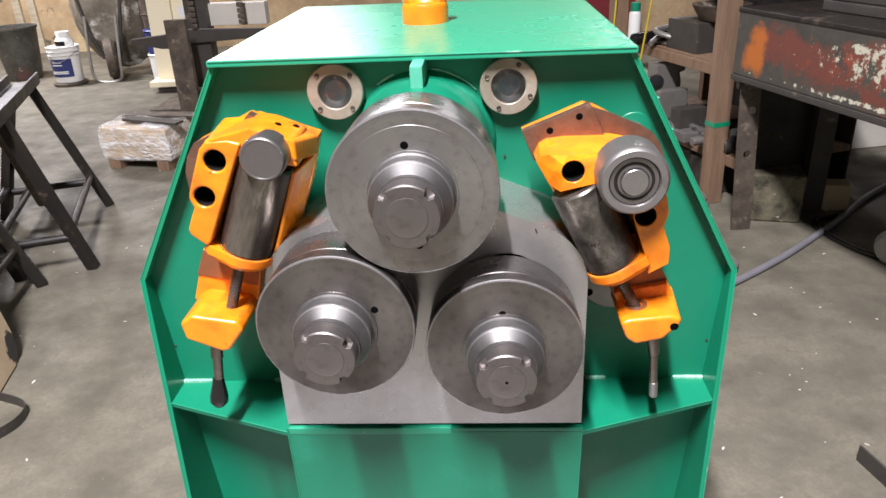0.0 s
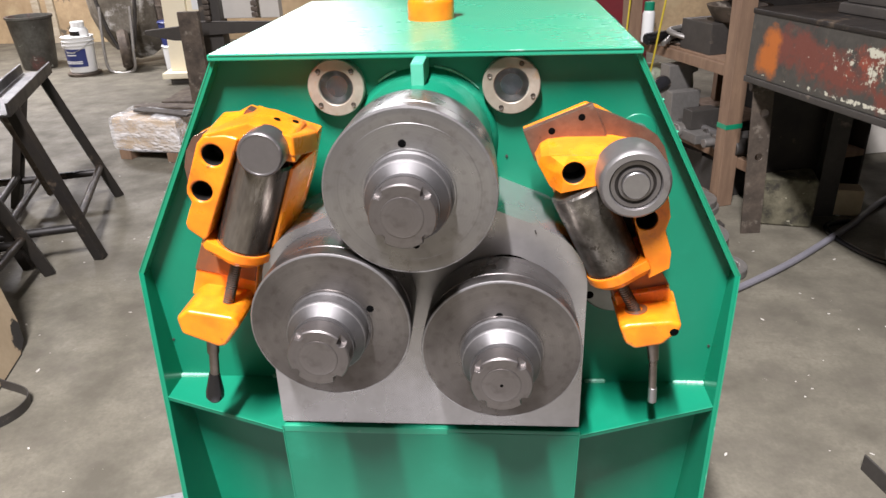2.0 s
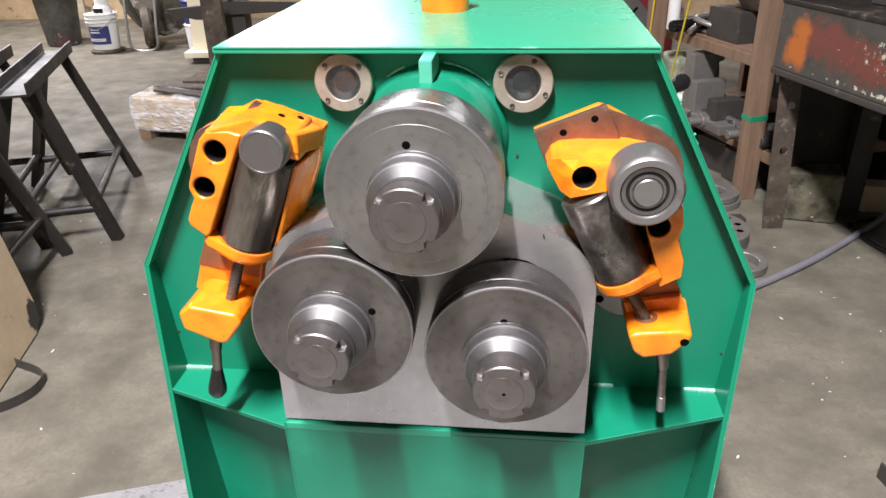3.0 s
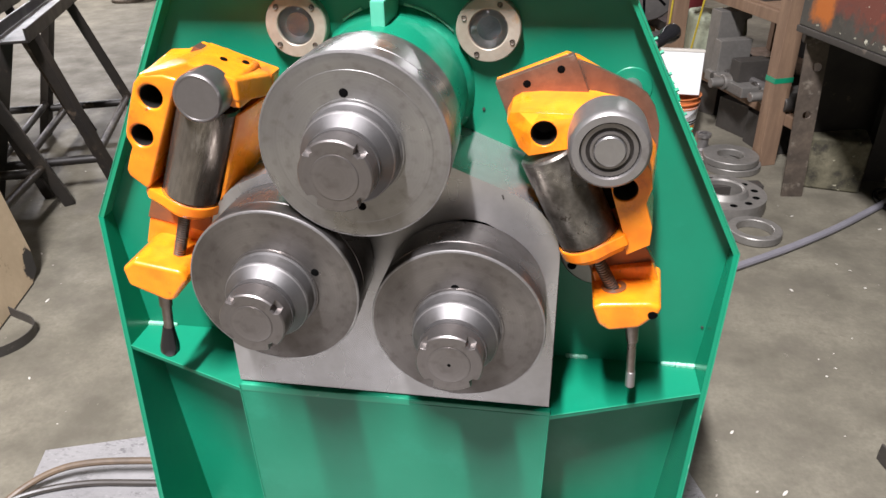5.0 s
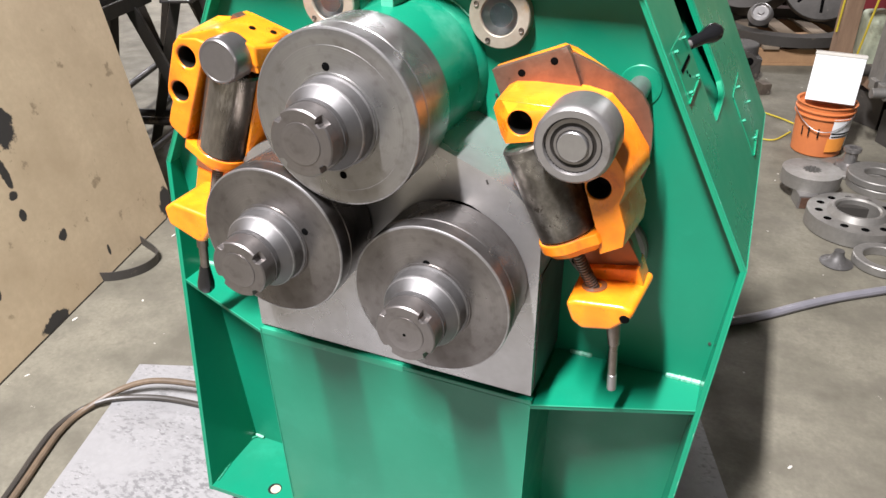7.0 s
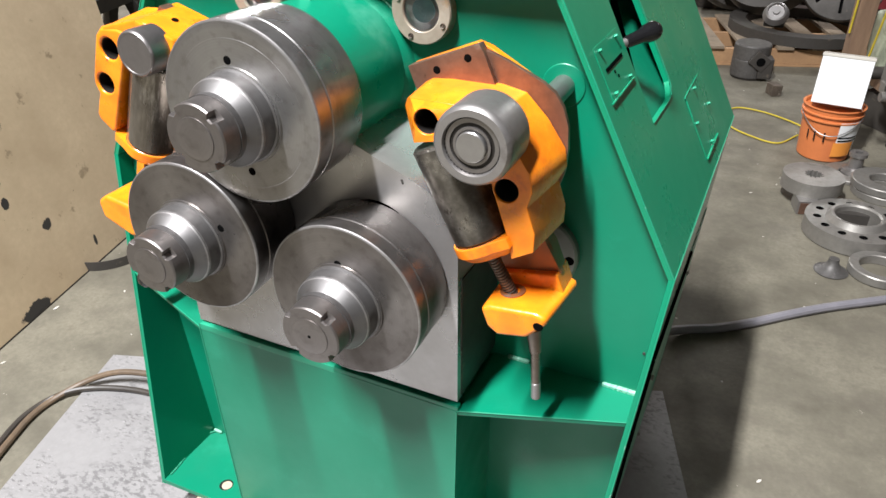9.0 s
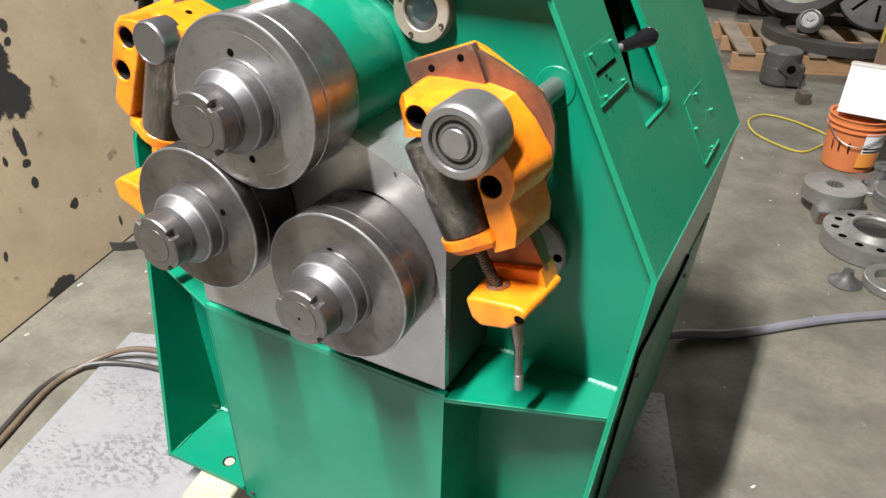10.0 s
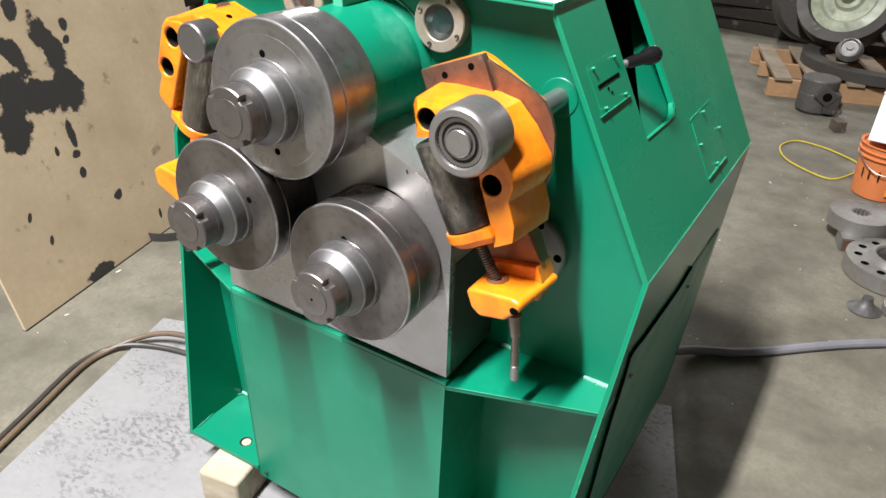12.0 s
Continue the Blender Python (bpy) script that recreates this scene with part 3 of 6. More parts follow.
def side_sheet(pieces, lift0, lift1, bevel=0.0, bm=None):
    return slab([on_side(y, s, lift0) for y, s in pieces], OUT * (lift1 - lift0), bevel, 2, bm)


# right upper side, with the lever's slot left open between the sheets
sheet = side_sheet([(0, 0), (0.158, 0), (0.152, 0.232), (0.152, SIDE_L), (0, SIDE_L)], -0.008, 0)
sheet = side_sheet([(0.152, 0.232), (0.268, 0.234), (0.285, 0.228), (0.297, 0.214), (0.300, SIDE_L), (0.152, SIDE_L)], -0.008, 0, 0, sheet)
sheet = side_sheet([(0.285, 0), (DEEP, 0), (DEEP, SIDE_L), (0.300, SIDE_L), (0.297, 0.214)], -0.008, 0, 0, sheet)
right_side = part("upper_side_panel", sheet, GREEN_SIDE, machine, "sloping green side sheet with a lever slot")
part("slot_lip", hose([on_side(0.152, 0.232, .001), on_side(0.268, 0.234, .001), on_side(0.288, 0.226, .001), on_side(0.298, 0.205, .001), on_side(0.290, 0.06, .001)], 0.0008, 6, 4), EDGE_PALE, right_side)
slot_edge = [on_side(y, s, -.004) for y, s in ((0.152, 0.234), (0.268, 0.236), (0.279, 0.234), (0.288, 0.228), (0.295, 0.219), (0.298, 0.210), (0.286, 0.0))]
return_strip = bmesh.new()
pairs = [(return_strip.verts.new(p), return_strip.verts.new(p - OUT * 0.002)) for i, p in enumerate(slot_edge)]
for (a, b), (c, d) in zip(pairs, pairs[1:]):
    return_strip.faces.new((a, b, d, c))
part("slot_return", return_strip, GREEN_SIDE, right_side, angle=12)
inside = bmesh.new()
near_edge = [inside.verts.new(on_side(y, q, -lift)) for y, q, lift in ((0.400, -0.01, 0.052), (0.275, 0.117, 0.030), (0.150, 0.243, 0.0085))]
far_edge = [inside.verts.new(on_side(y, q, -lift)) for y, q, lift in ((0.520, -0.01, 0.052), (0.500, 0.117, 0.030), (0.480, 0.243, 0.0085))]
for i in range(2):
    inside.faces.new((near_edge[i], near_edge[i + 1], far_edge[i + 1], far_edge[i]))
part("slot_back", inside, GREEN, right_side)
part("inner_wall", slab([on_side(0.06, -0.02, -0.13), on_side(0.45, -0.02, -0.13), on_side(0.45, 0.33, -0.13), on_side(0.06, 0.33, -0.13)], OUT * -0.003), GREEN, right_side)
left = slab([(-p.x, p.y, p.z) for p in (on_side(0, 0, -.008), on_side(DEEP, 0, -.008), on_side(DEEP, SIDE_L, -.008), on_side(0, SIDE_L, -.008))], (-OUT.x * .008, 0, OUT.z * .008))
part("upper_side_panel", left, GREEN_SIDE, machine)
for side in (-1, 1):
    edge = lambda x, y, z: (side * x, y, z)
    lower = slab([edge(MIDX, 0, MIDZ), edge(LOWX, -0.138, LOWZ), edge(LOWX, DEEP, LOWZ), edge(MIDX, DEEP, MIDZ)], (-side * 0.008, 0, 0), 0.0015)
    panel = part("lower_side_panel", lower, GREEN_GLOSS, machine)
    k = (MIDX - LOWX) / (MIDZ - LOWZ)
    at = lambda y, z, lift: (side * (MIDX - k * (MIDZ - z) + lift), y, z)
    cover = slab([at(0.032, 0.36, .0), at(0.020, 0.50, .0), at(0.026, 0.655, .0), at(0.30, 0.629, .0), at(0.60, 0.62, .0), at(0.60, 0.14, .0), at(0.036, 0.14, .0)], (side * 0.0025, 0, 0), 0.001)
    part("cover_panel", cover, GREEN, panel)
    gap = hose([at(0.034, 0.16, .002), at(0.030, 0.36, .002), at(0.018, 0.50, .002), at(0.022, 0.62, .002), at(0.024, 0.658, .002), at(0.085, 0.650, .002), at(0.161, 0.643, .002), at(0.292, 0.632, .002), at(0.369, 0.640, .002)], 0.0030, 6, 5)
    part("shadow_gap", gap, BLACK, panel)
    for y, z in ((0.394, 0.580), (0.062, 0.584), (0.375, 0.160)):
        part("bolt", rod(at(y, z, 0), at(y, z, 0.008), 0.0045, 6), GREY_CAST, panel)
    # shelf, foot and their pale weld seams
    shelf = flat([(side * 0.243, -0.124), (side * 0.483, -0.040), (side * 0.482, FACE), (side * 0.243, FACE)], 0.568, 0.577, 0.0015)
    shelf = part("shelf", shelf, GREEN, machine)
    foot = flat([(side * 0.447, -0.137), (side * 0.438, FACE), (side * 0.233, FACE), (side * 0.233, -0.13)], 0.100, 0.112, 0.001)
    foot = part("foot_plate", foot, GREEN, machine)
    # Dark disc left showing as a crescent: the shade inside the foot hole.
    part("foot_hole", lathe([(0, 0.1126), (0.0140, 0.1126), (0.0146, 0.1121)], Matrix.Translation((side * 0.309, -0.092, 0)), 24), BORE, foot)
    part("hole_bottom", lathe([(0, 0.1131), (0.0108, 0.1131), (0.0110, 0.1127)], Matrix.Translation((side * 0.309 + 0.0026, -0.0925, 0)), 24), PINE, foot)
    random.seed(5 + side)

    def weld(points, r, seed):
        random.seed(seed)
        line = smooth_line(points, 34)
        b = None
        for i, p in enumerate(line):
            s = r * random.uniform(0.85, 1.15)
            e = bmesh.new()
            bmesh.ops.create_icosphere(e, subdivisions=1, radius=s, matrix=Matrix.Translation(p))
            b = merge(b, e)
        return b

    part("weld_seam", weld([(side * 0.474, FACE - .004, 0.579), (side * 0.425, FACE - .003, 0.579)], 0.0046, 1), WELD, shelf)
    part("weld_seam", weld([(side * 0.30, FACE - .002, 0.579), (side * 0.27, FACE - .002, 0.579)], 0.004, 2), WELD, shelf)
    part("weld_seam", weld([(side * 0.436, -0.12, 0.114), (side * 0.432, FACE - .006, 0.115), (side * 0.25, FACE - .003, 0.114)], 0.0026, 3), EDGE_PALE, foot)
    part("weld_bead", weld([(side * 0.434, FACE - .004, 0.118), (side * 0.418, FACE - .004, 0.116)], 0.0035, 4), WELD, foot)

# centre box below the rolls
front = slab([(-0.243, -0.125, 0.577), (0.243, -0.125, 0.577), (0.233, -0.125, 0.08), (-0.233, -0.125, 0.08)], (0, 0.008, 0), 0.0015)
centre = part("centre_panel", front, GREEN, machine)
for side in (-1, 1):
    part("box_side", slab([(side * .2425, -0.118, 0.572), (side * .2425, FACE, 0.572), (side * .2325, FACE, 0.08), (side * .2325, -0.118, 0.08)], (-side * 0.007, 0, 0)), GREEN, centre)
    part("screw_head", rod((side * 0.212, -0.124, 0.102), (side * 0.212, -0.130, 0.102), 0.004, 10), DARK_STEEL, centre)
part("lip", box((0.49, 0.012, 0.008), (0, -0.119, 0.581), (0, 0, 0), 0.0015), GREEN, centre)
part("lip_bar", box((0.272, 0.013, 0.013), (-0.105, -0.1195, 0.5795), (0, 0, 0), 0.002), GREEN_WORN, centre)

# paint worn pale along the sheet edges, with their highlight lines painted in
for side in (-1, 1):
    for name, line in (("panel_edge", ((side * 0.2432, -0.1253, 0.575), (side * 0.2333, -0.1253, 0.085))),
                       ("shelf_edge", ((side * 0.243, -0.1245, 0.5768), (side * 0.4825, -0.0405, 0.5768))),
                       ("front_edge", ((side * TOPX, 0.0, TOPZ - 0.004), (side * MIDX, 0.0, MIDZ))),
                       ("front_edge", ((side * MIDX, 0.0, MIDZ), (side * LOWX, -0.138, LOWZ))),
                       ("fold_edge", ((side * MIDX, 0.0, MIDZ), (side * MIDX, DEEP, MIDZ)))):
        part(name, rod(line[0], line[1], 0.0010, 8), EDGE_PALE, machine)
part("top_edge", rod((-TOPX, -0.0078, TOPZ + 0.0045), (TOPX, -0.0078, TOPZ + 0.0045), 0.0016, 8), EDGE_PALE, machine)

# steel housing behind the lower rolls
def fillet(a, corner, c, r, n=8):
    a, b, c = Vector(a), Vector(corner), Vector(c)
    u, v = (a - b).normalized(), (c - b).normalized()
    half = u.angle(v) / 2
    t = r / math.tan(half)
    centre_at = b + (u + v).normalized() * (r / math.sin(half))
    p, q = b + u * t, b + v * t
    out = []
    for i in range(n + 1):
        w = (p.lerp(q, i / n) - centre_at).normalized()
        out.append(tuple(centre_at + w * r))
    return out


shoulder = fillet((0.242, 0.6), (0.242, 0.912), (0.05, 0.992), 0.10)
outline = [(0.242, 0.591)] + shoulder + [(0.05, 0.992), (-0.05, 0.992)] + [(-x, z) for x, z in shoulder[::-1]] + [(-0.242, 0.591)]
slot = round_points(0.122, 0.838, 0.061, 14, 0, 180) + round_points(0.122, 0.775, 0.061, 14, 180, 360)
slot_l = [(-x, z) for x, z in slot[::-1]]
housing = part("roll_housing", pierced(outline, [slot, slot_l], -0.120, -0.108), STEEL_PLATE, machine, "bare ground steel roll housing plate")
rim = bmesh.new()
ring = [(rim.verts.new((x, -0.108, z)), rim.verts.new((x, FACE, z))) for x, z in outline]
for (a, b), (c, d) in zip(ring, ring[1:] + ring[:1]):
    rim.faces.new((a, b, d, c))
part("housing_rim", rim, STEEL_PLATE, housing)
for side in (-1, 1):
    # Dark steel stands in for the shade on the housing's green sides.
    part("housing_side", box((0.002, 0.131, 0.205), (side * 0.2425, -0.0415, 0.697)), DARK_STEEL, housing, "housing side darkened for the shade on it")
# Black sheet added so the slots look dark inside.
part("slot_shade_sheet", upright([(x * .98, z * .98 + .014) for x, z in outline], -0.03, -0.02), BLACK, housing)
part("scratch_mark", bar((0.164, -0.1205, 0.937), (0.166, -0.1205, 0.931), 0.002, 0.002), DARK_STEEL, housing)

# boss and rib of the top roll
boss = part("boss", lathe([(0.108, -FACE), (0.105, -0.018), (0.1035, -0.010), (0.1035, 0.108), (0.1015, 0.112), (0, 0.112)], to_front(*ROLL_1)), SMEARED, machine)
part("rib", box((0.019, 0.085, 0.05), (0.0, -0.018, 1.136), (0, 0, 0), 0.003), MINT, boss, "green rib painted paler for the light it catches")
part("rough_weld", lathe([(0.1125, -FACE), (0.110, -0.019), (0.1065, -0.013), (0.1036, -0.008)], to_front(*ROLL_1), 40), SMEARED, boss)
for seed, (a0, a1) in enumerate(((9, 24), (25, 31), (-36, -22), (33, 46))):
    arc = [(ROLL_1[0] + 0.1145 * math.sin(radians(a)), FACE - 0.0015, ROLL_1[1] + 0.1145 * math.cos(radians(a))) for a in (a0, (a0 + a1) / 2, a1)]
    part("weld_scar", weld(arc, 0.0021 if a0 < 33 else 0.0013, 20 + seed), WELD, boss, "pale scraped weld scar")


def bend_roll(x, z, y_face, y_back, turn, mat, rimmed=False):
    """A flanged roll, its hub, slotted nut and drift holes, facing the front."""
    L = y_back - y_face
    R = ROLL_R
    prof = [(0.05, -L), (R - .004, -L), (R - .002, -L + .003), (R, -L * 0.28 - .0015), (R - .002, -L * 0.28), (R, -L * 0.28 + .0015), (R, -.003), (R - .0008, -.0009), (R - .003, 0),
            *(((R - .0125, 0), (R - .0131, -.0003), (0.092, -.0003), (0.0915, 0)) if rimmed else ()), (0.060, 0), (0.0595, .003), (0.055, .003)]
    roll = part("bend_roll", lathe(prof, None, 96), mat, machine, "machined steel bending roll", 28, to_front(x, z, y_face))
    m = Matrix.Identity(4)
    # Worn edges as brighter steel rings, their thin specular line painted in too.
    part("worn_glint_edge", lathe([(R + .0002, -.0022), (R - .0006, -.0004), (R - .0026, .0002)], m, 96), POLISHED, roll)
    part("worn_glint_edge", lathe([(0.0547, .0245), (0.0540, .0268), (0.0528, .0284)], m, 64), POLISHED, roll)
    part("hub", lathe([(0.0575, 0), (0.0575, .004), (0.055, .0055), (0.0545, .026), (0.053, .028), (0.0425, .042), (0.0425, .05), (0, .05)], m, 64), TURNED_BRIGHT, roll, "bright tapered hub", 28)
    nut = bmesh.new()
    n = 72
    notch = [int(n * (a + turn) / 360) % n for a in (28, 118, 208, 298)]
    rings = []
    for level, (r, h) in enumerate(((0.041, .045), (0.041, .0628), (0.041, .0645), (0.041, .0745), (0.0395, .0765), (0.0385, .0765))):
        ring = []
        for i in range(n):
            deep = any((i - k) % n in (0, 1, 2) for k in notch)
            rr = r - (0.0062 if deep and level > 1 else 0)
            ring.append(nut.verts.new((rr * math.cos(2 * math.pi * i / n), rr * math.sin(2 * math.pi * i / n), h)))
        rings.append(ring)
    for lo, hi in zip(rings, rings[1:]):
        for i in range(n):
            nut.faces.new((lo[i], lo[(i + 1) % n], hi[(i + 1) % n], hi[i]))
    nut.faces.new(rings[-1])
    bmesh.ops.transform(nut, matrix=m, verts=nut.verts[:])
    nut_ob = part("slotted_nut", nut, TURNED_NUT, roll, "dark slotted end nut", 28)
    part("end_disc", lathe([(0.0275, .0764), (0.0272, .0752), (0.0258, .0752), (0.0255, .0774), (0.024, .078), (0, .078)], m, 48), TURNED_NUT, roll)
    return roll, m


def drift_hole(roll, m, x, z):
    part("drift_hole", lathe([(0, .0006), (0.0042, .0006), (0.0052, .0002), (0.0056, -.001)], m @ Matrix.Translation((x, z, 0)), 18), BLACK, roll)


roll, m = bend_roll(*ROLL_1, -0.211, -0.112, 14, TURNED, True)
for dx, dz in ((-0.006, 0.066), (0.005, -0.071)):
    drift_hole(roll, m, dx, dz)
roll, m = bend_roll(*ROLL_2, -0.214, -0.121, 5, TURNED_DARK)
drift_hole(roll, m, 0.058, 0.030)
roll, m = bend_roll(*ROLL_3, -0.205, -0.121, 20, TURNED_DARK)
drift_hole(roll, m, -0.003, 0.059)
part("centre_mark", lathe([(0, .0782), (0.0022, .0782), (0.0026, .0776)], m, 12), BLACK, roll)

# inspection portholes
for side, turn in ((-1, 20), (1, 40)):
    m = to_front(side * 0.131, 1.113, FACE)
    port = part("porthole", lathe([(0.043, 0), (0.043, .016), (0.0415, .018), (0.027, .018), (0.0255, .0165), (0.0235, .004), (0, .003)], m), RING_METAL, machine, "tarnished round porthole ring", 28)
    part("port_cup", lathe([(0.0250, .0150), (0.0235, .0120), (0.0150, .0055), (0.0135, .0050)], m, 32), STEEL_DARK, port)
    part("port_back", lathe([(0, .0052), (0.0140, .0052), (0.0140, .0045)], m, 32), FROSTED, port)
    part("lens", lathe([(0.0255, .010), (0.0255, .0145), (0.02, .019), (0.012, .0215), (0, .0225)], m, 32), GLASS, port, "clear domed sight glass")
    for i in range(4):
        a = radians(turn + 90 * i + 25)
        part("screw", lathe([(0, .0195), (0.0014, .0195), (0.0017, .0185), (0.0033, .0200), (0.0038, .018)], m @ Matrix.Translation((0.0352 * math.cos(a), 0.0352 * math.sin(a), 0)), 12), RUSTY_STEEL, port)

# lifting eye on top
eye = lathe([(0, 0), (0.043, 0), (0.043, .03), (0.040, .036), (0.02, .038), (0, .038)], Matrix.Translation((-0.012, 0.325, TOPZ + .005)), 32)
ring = bmesh.new()
for i in range(28):
    for j in range(10):
        a, b = 2 * math.pi * i / 28, 2 * math.pi * j / 10
        ring.verts.new((-0.012 + (0.036 + 0.014 * math.cos(b)) * math.cos(a), 0.325 + 0.014 * math.sin(b), TOPZ + .072 + (0.036 + 0.014 * math.cos(b)) * math.sin(a)))
ring.verts.ensure_lookup_table()
for i in range(28):
    for j in range(10):
        ring.faces.new([ring.verts[k] for k in (i * 10 + j, ((i + 1) % 28) * 10 + j, ((i + 1) % 28) * 10 + (j + 1) % 10, i * 10 + (j + 1) % 10)])
part("lifting_eye", merge(eye, ring), ORANGE, machine, "orange painted lifting eye bolt")

# controls on the right side
control = part("control_plate", side_sheet([(0.030, 0.088), (0.142, 0.088), (0.142, 0.158), (0.030, 0.158)], 0.0, 0.0007), GREEN_SIDE, machine, angle=10)
part("slit", side_sheet([(0.044, 0.119), (0.124, 0.119), (0.124, 0.124), (0.044, 0.124)], 0.0011, 0.0016), BLACK, control)
for y, s in ((0.045, 0.095), (0.123, 0.096), (0.121, 0.152), (0.045, 0.152)):
    part("bolt", rod(on_side(y, s, .001), on_side(y, s, .0060), 0.0026, 6), GREEN_WORN, control)
part("lower_edge", side_sheet([(0.022, 0.158), (0.138, 0.158), (0.138, 0.1600), (0.022, 0.1600)], 0.0, 0.003, 0.0005), GREEN_SIDE, control)
for y, q in ((0.074, 0.131), (0.082, 0.139)):
    part("nick", rod(on_side(y, q, .0008), on_side(y, q, .0018), 0.0024, 8), BLACK, control)
hatch = part("access_hatch", side_sheet([(0.351, 0.260), (0.490, 0.260), (0.490, 0.372), (0.351, 0.372)], 0.0, 0.0008), GREEN_SIDE, machine, angle=10)
part("bright_edge", hose([on_side(0.352, 0.30, .001), on_side(0.352, 0.268, .001), on_side(0.358, 0.261, .001), on_side(0.470, 0.260, .001)], 0.0007, 6, 4), GREEN_WORN, hatch)
part("stop_bar", side_sheet([(0.352, 0.372), (0.474, 0.372), (0.474, 0.3745), (0.352, 0.3745)], 0, 0.0035, .0005), GREEN_SIDE, hatch)
for y, s in ((0.418, 0.267), (0.478, 0.316), (0.360, 0.311), (0.414, 0.365)):
    part("bolt", rod(on_side(y, s, .001), on_side(y, s, .0065), 0.0028, 6), GREEN_WORN, hatch)
foot_at, tip = Vector((0.335, 0.128, 1.048)), Vector((0.398, 0.209, 1.071))
way = (tip - foot_at).normalized()
lever = part("lever", rod(foot_at - way * .03, foot_at + way * .06, 0.0065, 14), STEEL_BRIGHT, machine, "control lever with black knob")
m = Matrix.Translation(foot_at + way * .050) @ way.to_track_quat("Z", "Y").to_matrix().to_4x4()
part("grip", lathe([(0, 0), (0.0080, 0), (0.0086, .004), (0.0095, .026), (0.0128, .034), (0.0140, .044), (0.0132, .051), (0.0090, .057), (0, .059)], m, 28), RUBBER, lever, "black rubber grip")

for x, z in ((0.305, 0.79), (-0.298, 0.79)):
    disc = part("pivot_flange", lathe([(0, .014), (0.058, .014), (0.061, .011), (0.061, 0)], to_front(x, z, FACE), 48), GREY_CAST, machine)
    for a in (0, 72, 144, 216, 288):
        part("bolt", lathe([(0, .0146), (0.006, .0146), (0.0075, .0138)], to_front(x + 0.05 * math.cos(radians(a)), z + 0.05 * math.sin(radians(a)), FACE), 14), BLACK, disc)
for x, z in ((0.323, 1.036), (-0.318, 1.036)):
    ring = part("pin_boss", lathe([(0, .002), (0.024, .002), (0.0275, .0016), (0.0285, .0006), (0.0285, 0)], to_front(x, z, FACE), 32), GREEN, machine)
    part("pivot_pin", rod((x, FACE, z), (x, -0.05, z), 0.0145, 24), STEEL, ring)
for x, z in ((0.125, 1.0), (0.475, 0.655), (-0.478, 0.655)):
    part("rivet", rod((x, FACE + .002, z), (x, FACE - .002, z), 0.0021, 10), DARK_STEEL, machine)


# ---- guide arms ----
def thread(a, c, r, pitch, mat, parent, name="screw"):
    a, c = Vector(a), Vector(c)
    L = (c - a).length
    n = int(L / pitch * 4)
    prof = [(0, 0)] + [(r if (i % 4) in (1, 2) else r * 0.74, L * i / n) for i in range(n + 1)] + [(0, L)]
    return part(name, lathe(prof, Matrix.Translation(a) @ (c - a).to_track_quat("Z", "Y").to_matrix().to_4x4(), 20), mat, parent, "oily threaded adjusting screw", 20)


def hole(x, z, y, r, parent, deep=0.045):
    """The lining of a blind bore, open to the front, dark for the shade inside."""
    return part("bore", lathe([(r * 1.01, -0.003), (r * 0.97, -0.0035), (r * 0.97, -deep), (0, -deep)], to_front(x, z, y), 28), BORE, parent)


def jaw(profile, y0, y1, bevel):
    return soften(upright(profile, y0, y1), bevel, 3)


def bored(profile, holes, y0, y1):
    """A cast slab with round bores through it; holes are (x, z, radius)."""
    return pierced(profile, [round_points(x, z, r, 20) for x, z, r in holes], y0, y1)


def roller_bracket(bottom, d, r, wide, hand, parent):
    """The cast foot under a guide roller: round in front, square behind, tapering below."""
    side = Vector((0, 1, 0)).cross(d).normalized()
    ahead = Vector((0, -1, 0))
    b = bmesh.new()
    rings = []
    for drop, k in ((0.000, 0.97), (0.0020, 1.0), (0.0130, 1.0), (0.0225, 0.80), (0.0240, 0.74)):
        pts = [(-wide * k, -0.055), (-wide * k, 0.020), (-r * 1.05 * k, 0.032 * k)]
        pts += [(-r * k * math.cos(radians(a)), r * k * math.sin(radians(a))) for a in range(60, 180, 15)]
        pts += [(r * 1.02 * k, 0.0), (r * k, -0.055)]
        rings.append([b.verts.new(bottom + d * drop + side * (u * hand) + ahead * w) for u, w in pts])
    n = len(rings[0])
    for lo, hi in zip(rings, rings[1:]):
        for i in range(n):
            b.faces.new((lo[i], lo[(i + 1) % n], hi[(i + 1) % n], hi[i]))
    b.faces.new(rings[0][::-1])
    b.faces.new(rings[-1])
    part("foot_bracket", b, ORANGE, parent, "orange cast bracket under the roller", 40)


# right arm
arm = part("guide_arm", jaw([(0.147, 1.063), (0.234, 1.0995), (0.250, 1.0950), (0.329, 1.0515), (0.342, 1.03), (0.345, 0.960), (0.332, 0.915), (0.295, 0.880), (0.235, 0.89), (0.182, 0.99)], -0.047, -0.035, 0.0015), ORANGE, machine, "orange cast guide arm with steel rollers")
face = upright([(0.147, 1.0635), (0.242, 1.1015), (0.249, 1.0910), (0.267, 1.049), (0.27, 0.99), (0.164, 1.0200)], -0.062, -0.047, 0.001)
part("drilled_plate", face, STEEL_BROWN, arm, "brown drilled steel plate")
part("wear_disc", upright([(0.248, 1.0935), (0.276, 1.0835), (0.320, 1.0640), (0.336, 1.0530), (0.347, 1.037), (0.355, 1.014), (0.357, 0.985), (0.355, 0.955), (0.346, 0.925), (0.32, 0.90), (0.25, 0.95)], -0.0545, -0.047, 0.001), STEEL_BROWN, arm, "brown steel wear disc")
